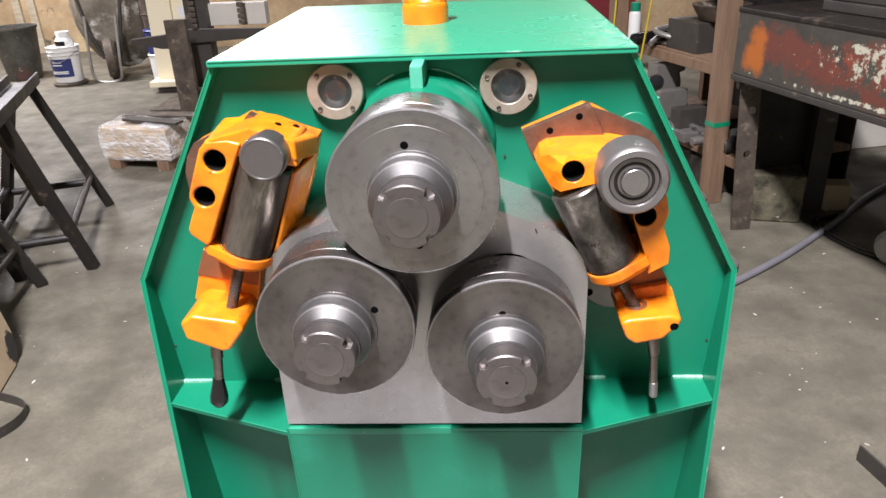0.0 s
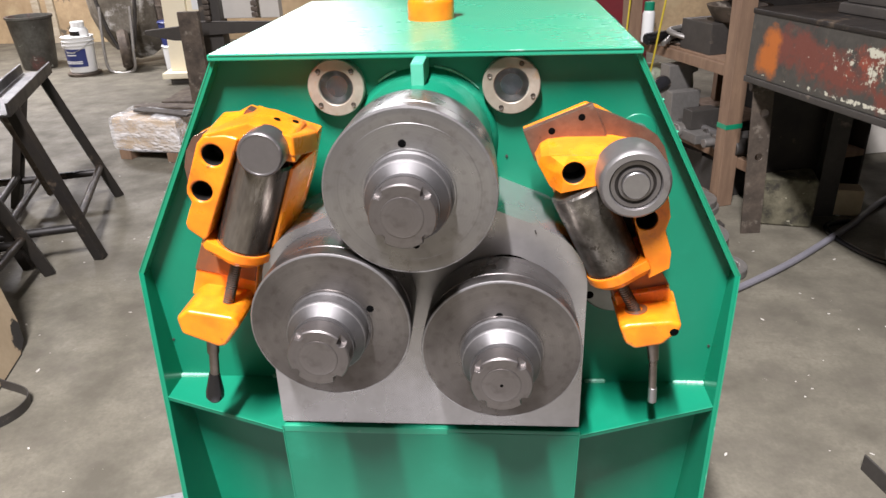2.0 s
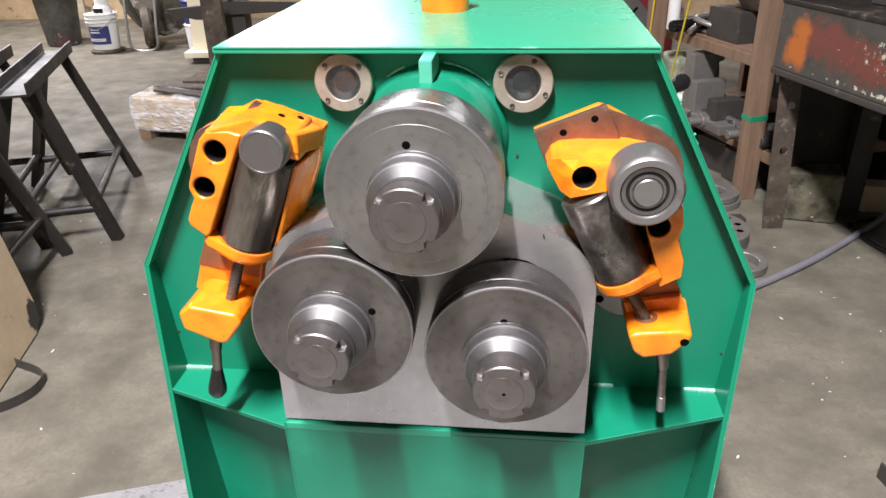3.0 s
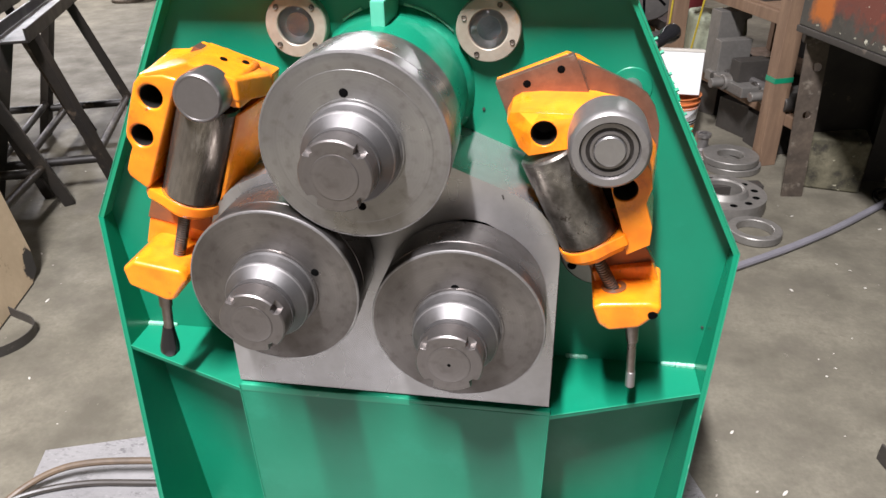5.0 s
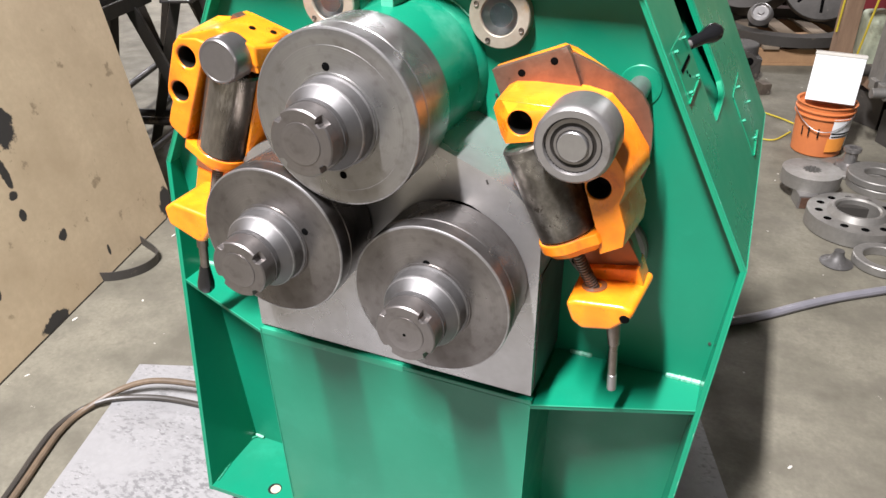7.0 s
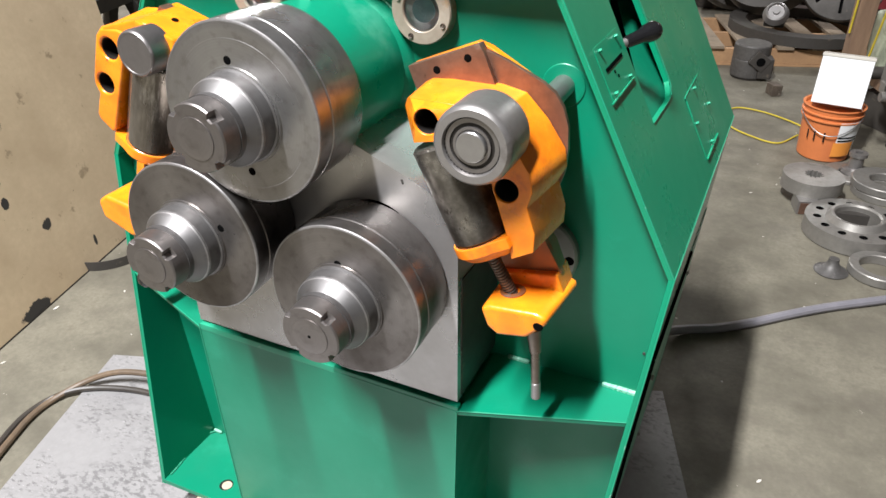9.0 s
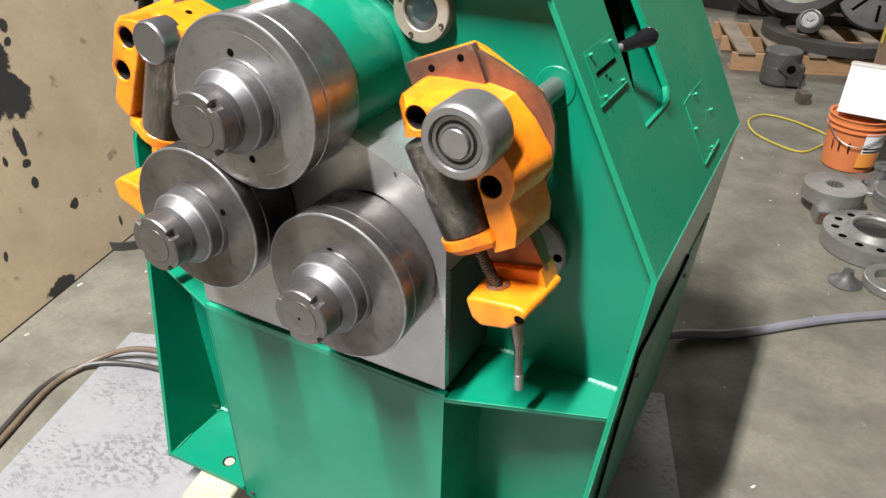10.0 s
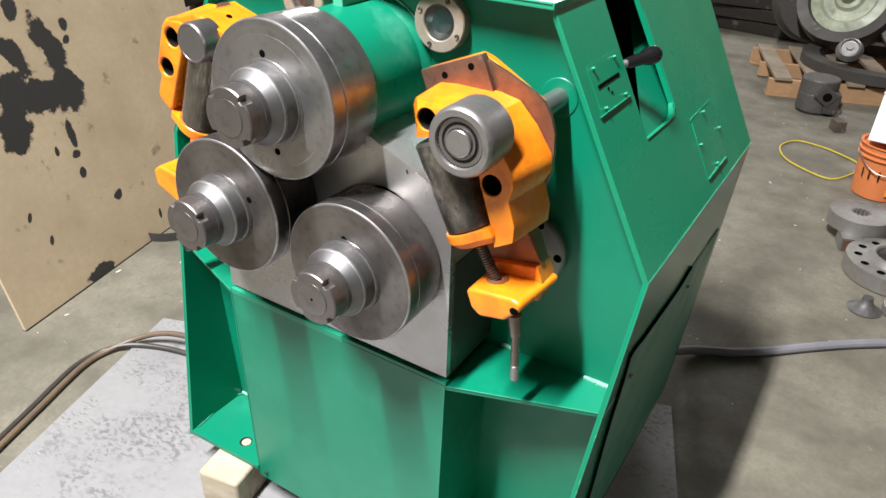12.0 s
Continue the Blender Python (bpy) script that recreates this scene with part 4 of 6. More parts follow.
for x, z in ((0.187, 1.0635), (0.228, 1.083)):
    part("plate_hole", lathe([(0, .0004), (0.0042, .0004), (0.0050, 0)], to_front(x, z, -0.062), 18), BLACK, arm)
yoke = bored([(0.163, 1.030), (0.167, 1.041), (0.178, 1.0475), (0.205, 1.0500), (0.262, 1.0500), (0.292, 1.044), (0.316, 1.022), (0.340, 0.988), (0.344, 0.966), (0.339, 0.946), (0.350, 0.914), (0.350, 0.889), (0.323, 0.873), (0.319, 0.895), (0.301, 0.947), (0.286, 0.992), (0.262, 1.016), (0.245, 1.012), (0.195, 1.001), (0.180, 1.003)], [(0.212, 1.0295, 0.0155), (0.313, 0.9625, 0.0150)], -0.144, -0.055)
for v in yoke.verts:
    if min(math.hypot(v.co.x - x, v.co.z - z) for x, z in ((0.212, 1.0295), (0.313, 0.9625))) < 0.0165:
        continue
    if v.co.y < -0.1:
        if v.co.x < 0.183:
            v.co.y += 0.036 if v.co.x < 0.170 else 0.020
            v.co.x += 0.003
        elif v.co.z > 1.040:
            v.co.y += 0.014
    if v.co.y > -0.1:
        if v.co.z > 1.035:
            v.co.z += 0.006
            v.co.x += 0.010 if v.co.x > 0.25 else 0.004
        elif v.co.x > 0.30 and v.co.z > 0.95:
            v.co.x += 0.014
        elif v.co.x > 0.33:
            v.co.x += 0.010
soften(yoke, 0.0040, 3)
part("yoke", yoke, ORANGE, arm, "orange cast yoke")
hole(0.212, 1.0295, -0.144, 0.0155, arm)
hole(0.313, 0.9625, -0.144, 0.0150, arm)
top, bottom = Vector((0.2195, -0.118, 1.001)), Vector((0.277, -0.118, 0.884))
part("guide_roller", rod((0, 0, 0), (0, 0, (bottom - top).length), 0.0385, 40, 0.003), STEEL_MOTTLED, arm, "scuffed steel guide roller", at=Matrix.Translation(top) @ (bottom - top).to_track_quat("Z", "Y").to_matrix().to_4x4())
d = (bottom - top).normalized()
m = Matrix.Translation(bottom) @ d.to_track_quat("Z", "Y").to_matrix().to_4x4()
roller_bracket(bottom, d, 0.0425, 0.0480, 1, arm)
part("collar_edge", lathe([(0.0385, -.0005), (0.0412, .0014), (0.0385, .0016)], m, 36), STEEL_SCUFFED, arm)
m = to_front(0.286, 1.0275, -0.126)
bearing = part("end_roller", lathe([(0, 0), (0.0455, 0), (0.0465, .003), (0.0465, .052), (0.045, .057), (0.042, .060), (0.034, .060), (0.0325, .056), (0.0325, .052), (0, .052)], m, 64), STEEL_BRIGHT, arm, "grey steel end roller with bearing")
part("bearing_race", lathe([(0.0315, .052), (0.0315, .0555), (0.0265, .0555), (0.026, .053), (0.0225, .053), (0.022, .0565), (0.019, .0565), (0.0185, .054), (0, .054)], m, 48), STEEL_DARK, arm)
# Two dark rings put in for the shade in the bearing's recess.
part("race_shade_ring", lathe([(0.0268, .0552), (0.0265, .0538), (0.0225, .0536), (0.0222, .0552)], m, 40), BLACKENED, arm)
part("rim_shade_ring", lathe([(0.0326, .0565), (0.0325, .0535), (0.0312, .0535), (0.0310, .0556)], m, 40), BLACKENED, arm)
part("axle_end", lathe([(0.0175, .053), (0.0175, .060), (0.0165, .061), (0, .061)], m, 40), STEEL, arm)
part("slide", jaw([(0.262, 0.872), (0.335, 0.885), (0.352, 0.862), (0.378, 0.80), (0.37, 0.765), (0.30, 0.77)], -0.078, -0.050, 0.004), WORN_ORANGE, arm, "brown worn steel slide")
part("slide_foot", jaw([(0.287, 0.815), (0.367, 0.831), (0.377, 0.806), (0.371, 0.775), (0.299, 0.775)], -0.092, -0.048, 0.003), ORANGE, arm)
part("slide_face", upright([(0.268, 0.868), (0.338, 0.882), (0.356, 0.852), (0.370, 0.828), (0.288, 0.812)], -0.0815, -0.07, 0.001), WORN_ORANGE, arm, "brown worn slide face")
thread((0.283, -0.118, 0.865), (0.323, -0.112, 0.788), 0.0086, 0.0040, THREAD, arm)
block = jaw([(0.287, 0.797), (0.297, 0.770), (0.311, 0.760), (0.354, 0.768), (0.378, 0.793), (0.379, 0.805), (0.362, 0.809), (0.30, 0.803)], -0.153, -0.050, 0.006)
for v in block.verts:
    if v.co.x > 0.34:
        v.co.x += 0.10 * (v.co.y + 0.153) - 0.004
part("screw_block", block, ORANGE, arm, "orange screw block")
part("boss_ring", lathe([(0.010, 0.001), (0.0165, 0.001), (0.0165, .002), (0.010, .0028)], Matrix.Translation((0.3165, -0.112, 0.8040)) @ pose(0, 0, 0, 0, -8, 0), 24), WORN_ORANGE, arm)
part("side_bore", lathe([(0, .0005), (0.0055, .0005), (0.0068, -.001)], Matrix.Translation((0.3645, -0.1532, 0.791)) @ pose(0, 0, 0, 90, 0, 0), 20), BLACK, arm)
part("handle", rod((0.346, -0.108, 0.752), (0.351, -0.108, 0.715), 0.0105, 18, r2=0.008, bm=rod((0.350, -0.108, 0.725), (0.356, -0.108, 0.636), 0.0062, 16, 0.002)), THREAD, arm, "rusty steel handle")
part("handle_tip", rod((0.3545, -0.108, 0.664), (0.3562, -0.108, 0.634), 0.0068, 16, 0.002), STEEL, arm)

# Dark sheet added for the deep shade beside the right roller.
part("roller_shade_sheet", upright([(0.190, 0.997), (0.300, 0.997), (0.325, 0.890), (0.255, 0.880)], -0.066, -0.056, 0.001), BORE, arm, "dark sheet added for the shade behind the roller")

# left arm
arm = part("guide_arm", jaw([(-0.357, 1.016), (-0.350, 1.040), (-0.336, 1.058), (-0.252, 1.098), (-0.150, 1.060), (-0.165, 1.005), (-0.205, 0.90), (-0.275, 0.888), (-0.335, 0.94)], -0.045, -0.022, 0.003), ORANGE, machine, "orange cast guide arm with steel rollers")
part("wear_disc", upright([(-0.359, 0.985), (-0.360, 1.012), (-0.353, 1.036), (-0.339, 1.057), (-0.315, 1.068), (-0.26, 1.080), (-0.25, 0.95), (-0.345, 0.950)], -0.053, -0.045, 0.001), STEEL_BROWN, arm, "brown steel wear disc")
part("drilled_plate", upright([(-0.268, 1.075), (-0.246, 1.102), (-0.205, 1.083), (-0.21, 1.06)], -0.066, -0.045, 0.001), STEEL_BROWN, arm, "brown steel plate")
left_col = bored([(-0.310, 0.929), (-0.331, 0.947), (-0.333, 0.956), (-0.324, 0.977), (-0.318, 0.988), (-0.323, 1.002), (-0.321, 1.012), (-0.314, 1.030), (-0.296, 1.074), (-0.285, 1.0845), (-0.255, 1.0855), (-0.236, 1.080), (-0.245, 1.062), (-0.303, 0.936)], [(-0.2765, 1.057, 0.0155), (-0.3005, 1.005, 0.0150)], -0.142, -0.05)
for v in left_col.verts:
    if v.co.y > -0.1 and v.co.z > 1.055:
        v.co.z += 0.010
soften(left_col, 0.0035, 3)
part("yoke", left_col, ORANGE, arm, "orange cast yoke")
head = slab([(-0.29, -0.142, 1.085), (-0.222, -0.138, 1.101), (-0.206, -0.134, 1.097), (-0.166, -0.13, 1.079), (-0.165, -0.13, 1.040), (-0.25, -0.14, 1.062)], (0, 0.085, 0), 0.005)
head = slab([(-0.24, -0.06, 1.099), (-0.15, -0.048, 1.063), (-0.162, -0.048, 1.032), (-0.24, -0.06, 1.04)], (0, 0.03, 0), 0.003, 2, head)
head = slab([(-0.222, -0.139, 1.1015), (-0.165, -0.132, 1.080), (-0.151, -0.05, 1.064), (-0.222, -0.055, 1.1015)], (0, 0, -0.03), 0.004, 2, head)
part("head", head, ORANGE, arm, "orange cast head")
for x, y, z in ((-0.196, -0.090, 1.0925), (-0.176, -0.070, 1.0835)):
    part("head_hole", lathe([(0, .0012), (0.0042, .0012), (0.0052, 0)], Matrix.Translation((x, y, z)) @ pose(0, 0, 0, 0, 20, 0), 16), BLACK, arm)
hole(-0.2765, 1.057, -0.142, 0.0155, arm)
hole(-0.3005, 1.005, -0.142, 0.0150, arm)
top, bottom = Vector((-0.213, -0.110, 1.045)), Vector((-0.263, -0.110, 0.913))
part("guide_roller", rod((0, 0, 0), (0, 0, (bottom - top).length), 0.0400, 40, 0.003), STEEL_SCUFFED, arm, "scuffed steel guide roller", at=Matrix.Translation(top) @ (bottom - top).to_track_quat("Z", "Y").to_matrix().to_4x4())
# Same dark sheet for the shadowed gap at the left roller.
part("roller_shade_sheet", upright([(-0.318, 1.040), (-0.205, 1.060), (-0.245, 0.900), (-0.330, 0.915)], -0.066, -0.056, 0.001), BORE, arm, "dark sheet added for the shade behind the roller")
part("inner_web", slab([(-0.163, -0.05, 1.035), (-0.178, -0.12, 1.03), (-0.222, -0.12, 0.905), (-0.206, -0.05, 0.905)], (0.006, 0, 0), 0.002), ORANGE, arm)
d = (bottom - top).normalized()
m = Matrix.Translation(bottom) @ d.to_track_quat("Z", "Y").to_matrix().to_4x4()
roller_bracket(bottom, d, 0.0440, 0.0560, -1, arm)
part("collar_edge", lathe([(0.040, -.0005), (0.043, .0014), (0.040, .0016)], m, 36), STEEL_SCUFFED, arm)
part("end_roller", lathe([(0, 0), (0.0315, 0), (0.0315, .034), (0.0305, .0375), (0.0285, .0392), (0.0265, .0388), (0.0262, .0384), (0, .0384)], to_front(-0.203, 1.0645, -0.1265), 48), STEEL_DARK, arm, "plain steel end roller")
part("slide", jaw([(-0.350, 0.892), (-0.258, 0.872), (-0.274, 0.80), (-0.292, 0.77), (-0.381, 0.80)], -0.068, -0.04, 0.004), ORANGE, arm)
part("slide_face", upright([(-0.349, 0.890), (-0.261, 0.872), (-0.272, 0.826), (-0.366, 0.848)], -0.0705, -0.062, 0.001), WORN_ORANGE, arm, "brown worn slide face")
thread((-0.272, -0.115, 0.90), (-0.312, -0.112, 0.786), 0.0086, 0.0040, THREAD, arm)
part("screw_block", jaw([(-0.371, 0.808), (-0.367, 0.779), (-0.314, 0.756), (-0.302, 0.758), (-0.275, 0.793), (-0.282, 0.809), (-0.352, 0.821)], -0.155, -0.06, 0.007), ORANGE, arm, "orange screw block")
part("boss_ring", lathe([(0.013, 0), (0.021, 0), (0.021, .003), (0.013, .004)], Matrix.Translation((-0.313, -0.112, 0.8075)) @ pose(0, 0, 0, 0, 10, 0), 24), WORN_ORANGE, arm)
handle = rod((-0.336, -0.12, 0.752), (-0.339, -0.12, 0.725), 0.0095, 18)
part("handle", rod((-0.338, -0.12, 0.73), (-0.3455, -0.12, 0.665), 0.0075, 16, bm=handle), THREAD, arm, "rusty steel handle")
part("grip", lathe([(0, 0), (0.0085, 0), (0.010, .01), (0.0145, .036), (0.0145, .046), (0.009, .054), (0, .056)], Matrix.Translation((-0.344, -0.12, 0.685)) @ Vector((-0.008, 0, -0.056)).to_track_quat("Z", "Y").to_matrix().to_4x4(), 24), RUBBER, arm, "black rubber grip")

# ---- round the machine ----
def timber(x, y, sx, sy, sz, turn):
    ob = thing("timber_block", (x, y, 0), "sawn pale pine block under the machine foot", "timber block", "blocks under the machine", turn=turn)
    part("block", box((sx, sy, sz), (0, 0, sz / 2), (0, 0, 0), 0.009, None, 3), PINE, ob)
    return ob


timber(-0.318, 1.480, 0.105, 0.28, 0.098, 10)
timber(0.335, 1.475, 0.14, 0.30, 0.098, -6)
timber(-0.335, 2.02, 0.14, 0.26, 0.098, 4)
timber(0.335, 2.02, 0.14, 0.26, 0.098, 0)

plate = tagged(part("floor_plate", flat([(-0.985, 1.745), (-0.55, 0.30), (0.98, 0.82), (0.465, 2.25)], 0.002, 0.010, 0.001), SCRATCHED), "scratched grey steel plate lying on the concrete floor", "steel plate")

# leaning tan sheet
sheet = thing("tan_sheet", (-1.276, 1.474, 0), "large tan steel sheet with black tar stains, leaning on sawhorses", "metal sheet")
run = Vector((-0.245, 0.975, 0)).normalized()
lean = Vector((-0.19, -0.048, 1.0)).normalized()
norm = run.cross(lean).normalized()
if norm.x < 0:
    norm = -norm


STAINS = ((0.478, 0.745, 0.040, 2.5, -69), (0.492, 0.605, 0.055, 1.3, -80), (0.400, 0.605, 0.055, 2.2, -15), (0.345, 0.755, 0.034, 2.2, -60), (0.290, 0.655, 0.050, 1.4, 30), (0.255, 0.560, 0.055, 1.4, 70),
          (0.433, 0.470, 0.015, 2.5, 90), (0.424, 0.407, 0.015, 1.2, 0), (0.420, 0.349, 0.013, 1.4, 80), (0.520, 0.218, 0.019, 1.1, 30), (0.333, 0.020, 0.025, 2.2, 0), (0.395, 0.872, 0.024, 1.2, 60), (0.562, 0.792, 0.015, 1.4, 80),
          (0.557, 0.749, 0.013, 1.2, 20), (1.07, 0.05, 0.045, 1.2, 70), (0.170, 0.297, 0.007, 2.2, 60), (0.209, 0.200, 0.009, 2.0, 70), (0.355, 0.441, 0.008, 1.8, 80), (0.677, 0.075, 0.006, 3.0, 80))


def stained_sheet_material():
    """The tan sheet's paint with ragged black tar patches at set places on the sheet."""
    m = TAN_SHEET
    nt = m.node_tree
    bsdf = nt.nodes["Principled BSDF"]
    base = bsdf.inputs["Base Color"].links[0].from_socket
    tc = nt.nodes.new("ShaderNodeTexCoord")

    def node(kind, op, a, b=None):
        n = nt.nodes.new(kind)
        n.operation = op
        for sock, v in zip(n.inputs, (a, b)):
            if v is None:
                continue
            if isinstance(v, (int, float)):
                sock.default_value = v
            else:
                nt.links.new(v, sock)
        return n

    ragged = nt.nodes.new("ShaderNodeTexNoise")
    ragged.inputs["Scale"].default_value, ragged.inputs["Detail"].default_value, ragged.inputs["Roughness"].default_value = 17, 10, 0.62
    nt.links.new(tc.outputs["Object"], ragged.inputs["Vector"])
    centred = node("ShaderNodeMath", "SUBTRACT", ragged.outputs[0], 0.5)
    swing = node("ShaderNodeMath", "MULTIPLY", centred.outputs[0], 2.2)
    nearest = None
    for cu, cv, r, stretch, turn in STAINS:
        mp = nt.nodes.new("ShaderNodeMapping")
        mp.vector_type = "TEXTURE"
        mp.inputs["Location"].default_value = (cu, cv, 0)
        mp.inputs["Rotation"].default_value = (0, 0, radians(turn))
        mp.inputs["Scale"].default_value = (r * stretch, r, 1)
        nt.links.new(tc.outputs["Object"], mp.inputs["Vector"])
        reach = node("ShaderNodeVectorMath", "LENGTH", mp.outputs[0])
        nearest = reach.outputs["Value"] if nearest is None else node("ShaderNodeMath", "MINIMUM", nearest, reach.outputs["Value"]).outputs[0]
    edge = node("ShaderNodeMath", "ADD", nearest, swing.outputs[0])
    mask = nt.nodes.new("ShaderNodeMapRange")
    mask.inputs[1].default_value, mask.inputs[2].default_value, mask.inputs[3].default_value, mask.inputs[4].default_value = 0.95, 1.10, 1, 0
    nt.links.new(edge.outputs[0], mask.inputs[0])
    mix = nt.nodes.new("ShaderNodeMix")
    mix.data_type = "RGBA"
    mix.inputs[7].default_value = (0.030, 0.027, 0.025, 1)
    nt.links.new(mask.outputs[0], mix.inputs[0])
    nt.links.new(base, mix.inputs[6])
    nt.links.new(mix.outputs[2], bsdf.inputs["Base Color"])
    return m


plane = Matrix((run, lean, norm)).transposed().to_4x4()
part("sheet", slab([(u, v, -0.01) for u, v in ((0, 0), (1.02, 0.0), (1.09, 0.025), (1.115, 0.09), (1.13, 0.25), (1.22, 1.25), (0.0, 1.25))], (0, 0, 0.01), 0.001), stained_sheet_material(), sheet, at=plane)
# Dark strip laid along the bottom as the shadow below the sheet.
part("edge_shadow_strip", slab([(0.0, -0.004, -0.012), (1.03, -0.004, -0.012), (1.03, 0.004, -0.012), (0.0, 0.004, -0.012)], (0, 0, 0.014)), BLACKENED, sheet, "dark strip for the shadow under the bottom edge", at=plane)

strap = thing("steel_strap", (-1.40, 2.15, 0), "dark bent steel strap lying on the floor by the tan sheet", "metal strap")
b = bmesh.new()
line = smooth_line([(-0.10, -0.14, 0), (0.02, -0.085, 0), (0.075, 0.0, 0), (0.05, 0.085, 0), (-0.08, 0.14, 0)], 8)
quads = [(b.verts.new(p + Vector((0, 0, .001))), b.verts.new(p + Vector((0, 0, .034)))) for p in line]
inner = [(b.verts.new(p * 0.96 + Vector((0, 0, .001))), b.verts.new(p * 0.96 + Vector((0, 0, .034)))) for p in line]
for i in range(len(line) - 1):
    b.faces.new((quads[i][0], quads[i + 1][0], quads[i + 1][1], quads[i][1]))
    b.faces.new((inner[i][0], inner[i][1], inner[i + 1][1], inner[i + 1][0]))
    b.faces.new((quads[i][1], quads[i + 1][1], inner[i + 1][1], inner[i][1]))
    b.faces.new((quads[i][0], inner[i][0], inner[i + 1][0], quads[i + 1][0]))
part("band", b, DARK_STEEL, strap)

hose_ob = tagged(part("air_hose", hose([(-0.40, 1.75, 0.060), (-0.55, 1.715, 0.062), (-0.68, 1.70, 0.062), (-0.80, 1.68, 0.060), (-0.88, 1.655, 0.050), (-0.945, 1.61, 0.028), (-0.985, 1.54, 0.0105), (-0.985, 1.47, 0.0095), (-0.96, 1.39, 0.0095), (-0.93, 1.31, 0.0095), (-0.88, 1.17, 0.0095), (-0.80, 0.95, 0.0095), (-0.75, 0.6, 0.0095)], 0.0085), CABLE_BROWN), "brown rubber hose trailing from the machine over the floor", "hose")
tagged(part("dark_hose", hose([(-0.40, 1.725, 0.019), (-0.55, 1.690, 0.019), (-0.68, 1.672, 0.019), (-0.80, 1.655, 0.019), (-0.89, 1.625, 0.019), (-0.955, 1.585, 0.0185), (-0.998, 1.53, 0.0095), (-1.003, 1.46, 0.0085), (-0.979, 1.38, 0.0085), (-0.948, 1.30, 0.0085), (-0.898, 1.16, 0.0085), (-0.818, 0.94, 0.0085), (-0.768, 0.59, 0.0085)], 0.0078), HOSE_DARK), "grimy dark rubber hose lying beside the brown hose", "hose")
tagged(part("power_cable", hose([(0.38, 2.19, 0.13), (0.39, 2.36, 0.08), (0.42, 2.48, 0.030), (0.48, 2.545, 0.015), (0.56, 2.59, 0.0135), (0.65, 2.66, 0.0135), (0.75, 2.752, 0.0135), (0.86, 2.845, 0.0135), (1.00, 2.948, 0.0135), (1.12, 3.04, 0.0135), (1.30, 3.19, 0.0135), (1.50, 3.38, 0.0135), (1.70, 3.58, 0.0135), (2.05, 3.94, 0.0135), (2.9, 4.6, 0.0135)], 0.014), CABLE_GREY), "thick grey power cable running from the machine across the floor", "cable")
tagged(part("black_cable", hose([(1.70, 3.62, 0.012), (1.58, 3.56, 0.012), (1.57, 3.42, 0.012), (1.66, 3.20, 0.012), (1.85, 3.08, 0.012), (2.1, 2.9, 0.012)], 0.012), RUBBER), "black rubber cable curled on the floor", "cable")
tagged(part("cord_loop", hose([(0.70, 4.30, 0.007), (0.62, 4.16, 0.007), (0.50, 4.20, 0.007), (0.39, 4.30, 0.007), (0.345, 4.45, 0.007), (0.40, 4.57, 0.007), (0.52, 4.56, 0.007), (0.64, 4.49, 0.007), (0.72, 4.42, 0.007)], 0.004), YELLOW_ROPE), "yellow cord looped on the floor beside the pail", "cord")

iron = thing("angle_iron", (1.06, 1.94, 0), "short offcut of dark angle iron on the floor", "angle iron", turn=25)
part("section", angle_bar((-0.02, -0.16, 0.0), (0.02, 0.06, 0.0), 0.05, 0.006), DARK_STEEL, iron)


# ---- sawhorses ----
def sawhorse():
    ob = thing("sawhorse", (0, 0, 0), "dark steel sawhorse with a channel top and tube legs", "sawhorse", "sawhorses beside the tan sheet")
    top = slab([(-0.07, -0.46, 0.665), (0.07, -0.46, 0.665), (0.07, -0.46, 0.72), (0.060, -0.46, 0.72), (0.060, -0.46, 0.676), (-0.060, -0.46, 0.676), (-0.060, -0.46, 0.72), (-0.07, -0.46, 0.72)], (0, 0.92, 0), 0.0015, 1)
    part("channel_top", top, BLACKENED, ob)
    for sy in (-1, 1):
        for sx in (-1, 1):
            part("leg", bar((sx * 0.045, sy * 0.33, 0.668), (sx * 0.25, sy * 0.41, 0.0), 0.045, 0.045, 0.004), BLACKENED, ob)
        part("cross_tube", rod((-0.205, sy * 0.39, 0.15), (0.205, sy * 0.39, 0.15), 0.019, 14), BLACKENED, ob)
    for sx in (-1, 1):
        part("brace", rod((sx * 0.195, -0.385, 0.18), (sx * 0.195, 0.385, 0.18), 0.017, 12), BLACKENED, ob)
    part("knee", rod((0, -0.30, 0.66), (0.0, 0.1, 0.16), 0.016, 12), RUSTY_STEEL, ob)
    return ob


first = sawhorse()
first.matrix_world = pose(-2.01, 3.525, 0, 0, 0, 21)
copy_thing(first, pose(-2.27, 3.43, 0, 0, 0, 20))
copy_thing(first, pose(-1.92, 2.62, 0, 0, 0, 14))

# ---- back left corner ----
crate = thing("wrapped_crate", (-1.98, 4.75, 0), "plywood crate wrapped in clear plastic on the floor", "crate", turn=-12)
part("crate_box", box((0.45, 0.33, 0.19), (0, 0, 0.16), (0, 0, 0), 0.008), WRAPPED_CARD, crate)
wrap = box((0.48, 0.36, 0.215), (0, 0, 0.162), (0, 0, 0), 0.015, None, 3)
bmesh.ops.subdivide_edges(wrap, edges=wrap.edges[:], cuts=7, use_grid_fill=True)
for v in wrap.verts:
    n = noise.noise_vector(v.co * 7)
    v.co += n * 0.022
part("plastic_wrap", wrap, WRAP, crate, "crinkled clear plastic wrap", 180)
for x in (-0.17, 0.17):
    part("skid", box((0.08, 0.34, 0.06), (x, 0, 0.03), (0, 0, 0), 0.003), WOOD, crate)
part("strap_board", box((0.52, 0.10, 0.012), (0.05, 0.10, 0.276), (0, 0, 4), 0.002), RUSTY_STEEL, crate)
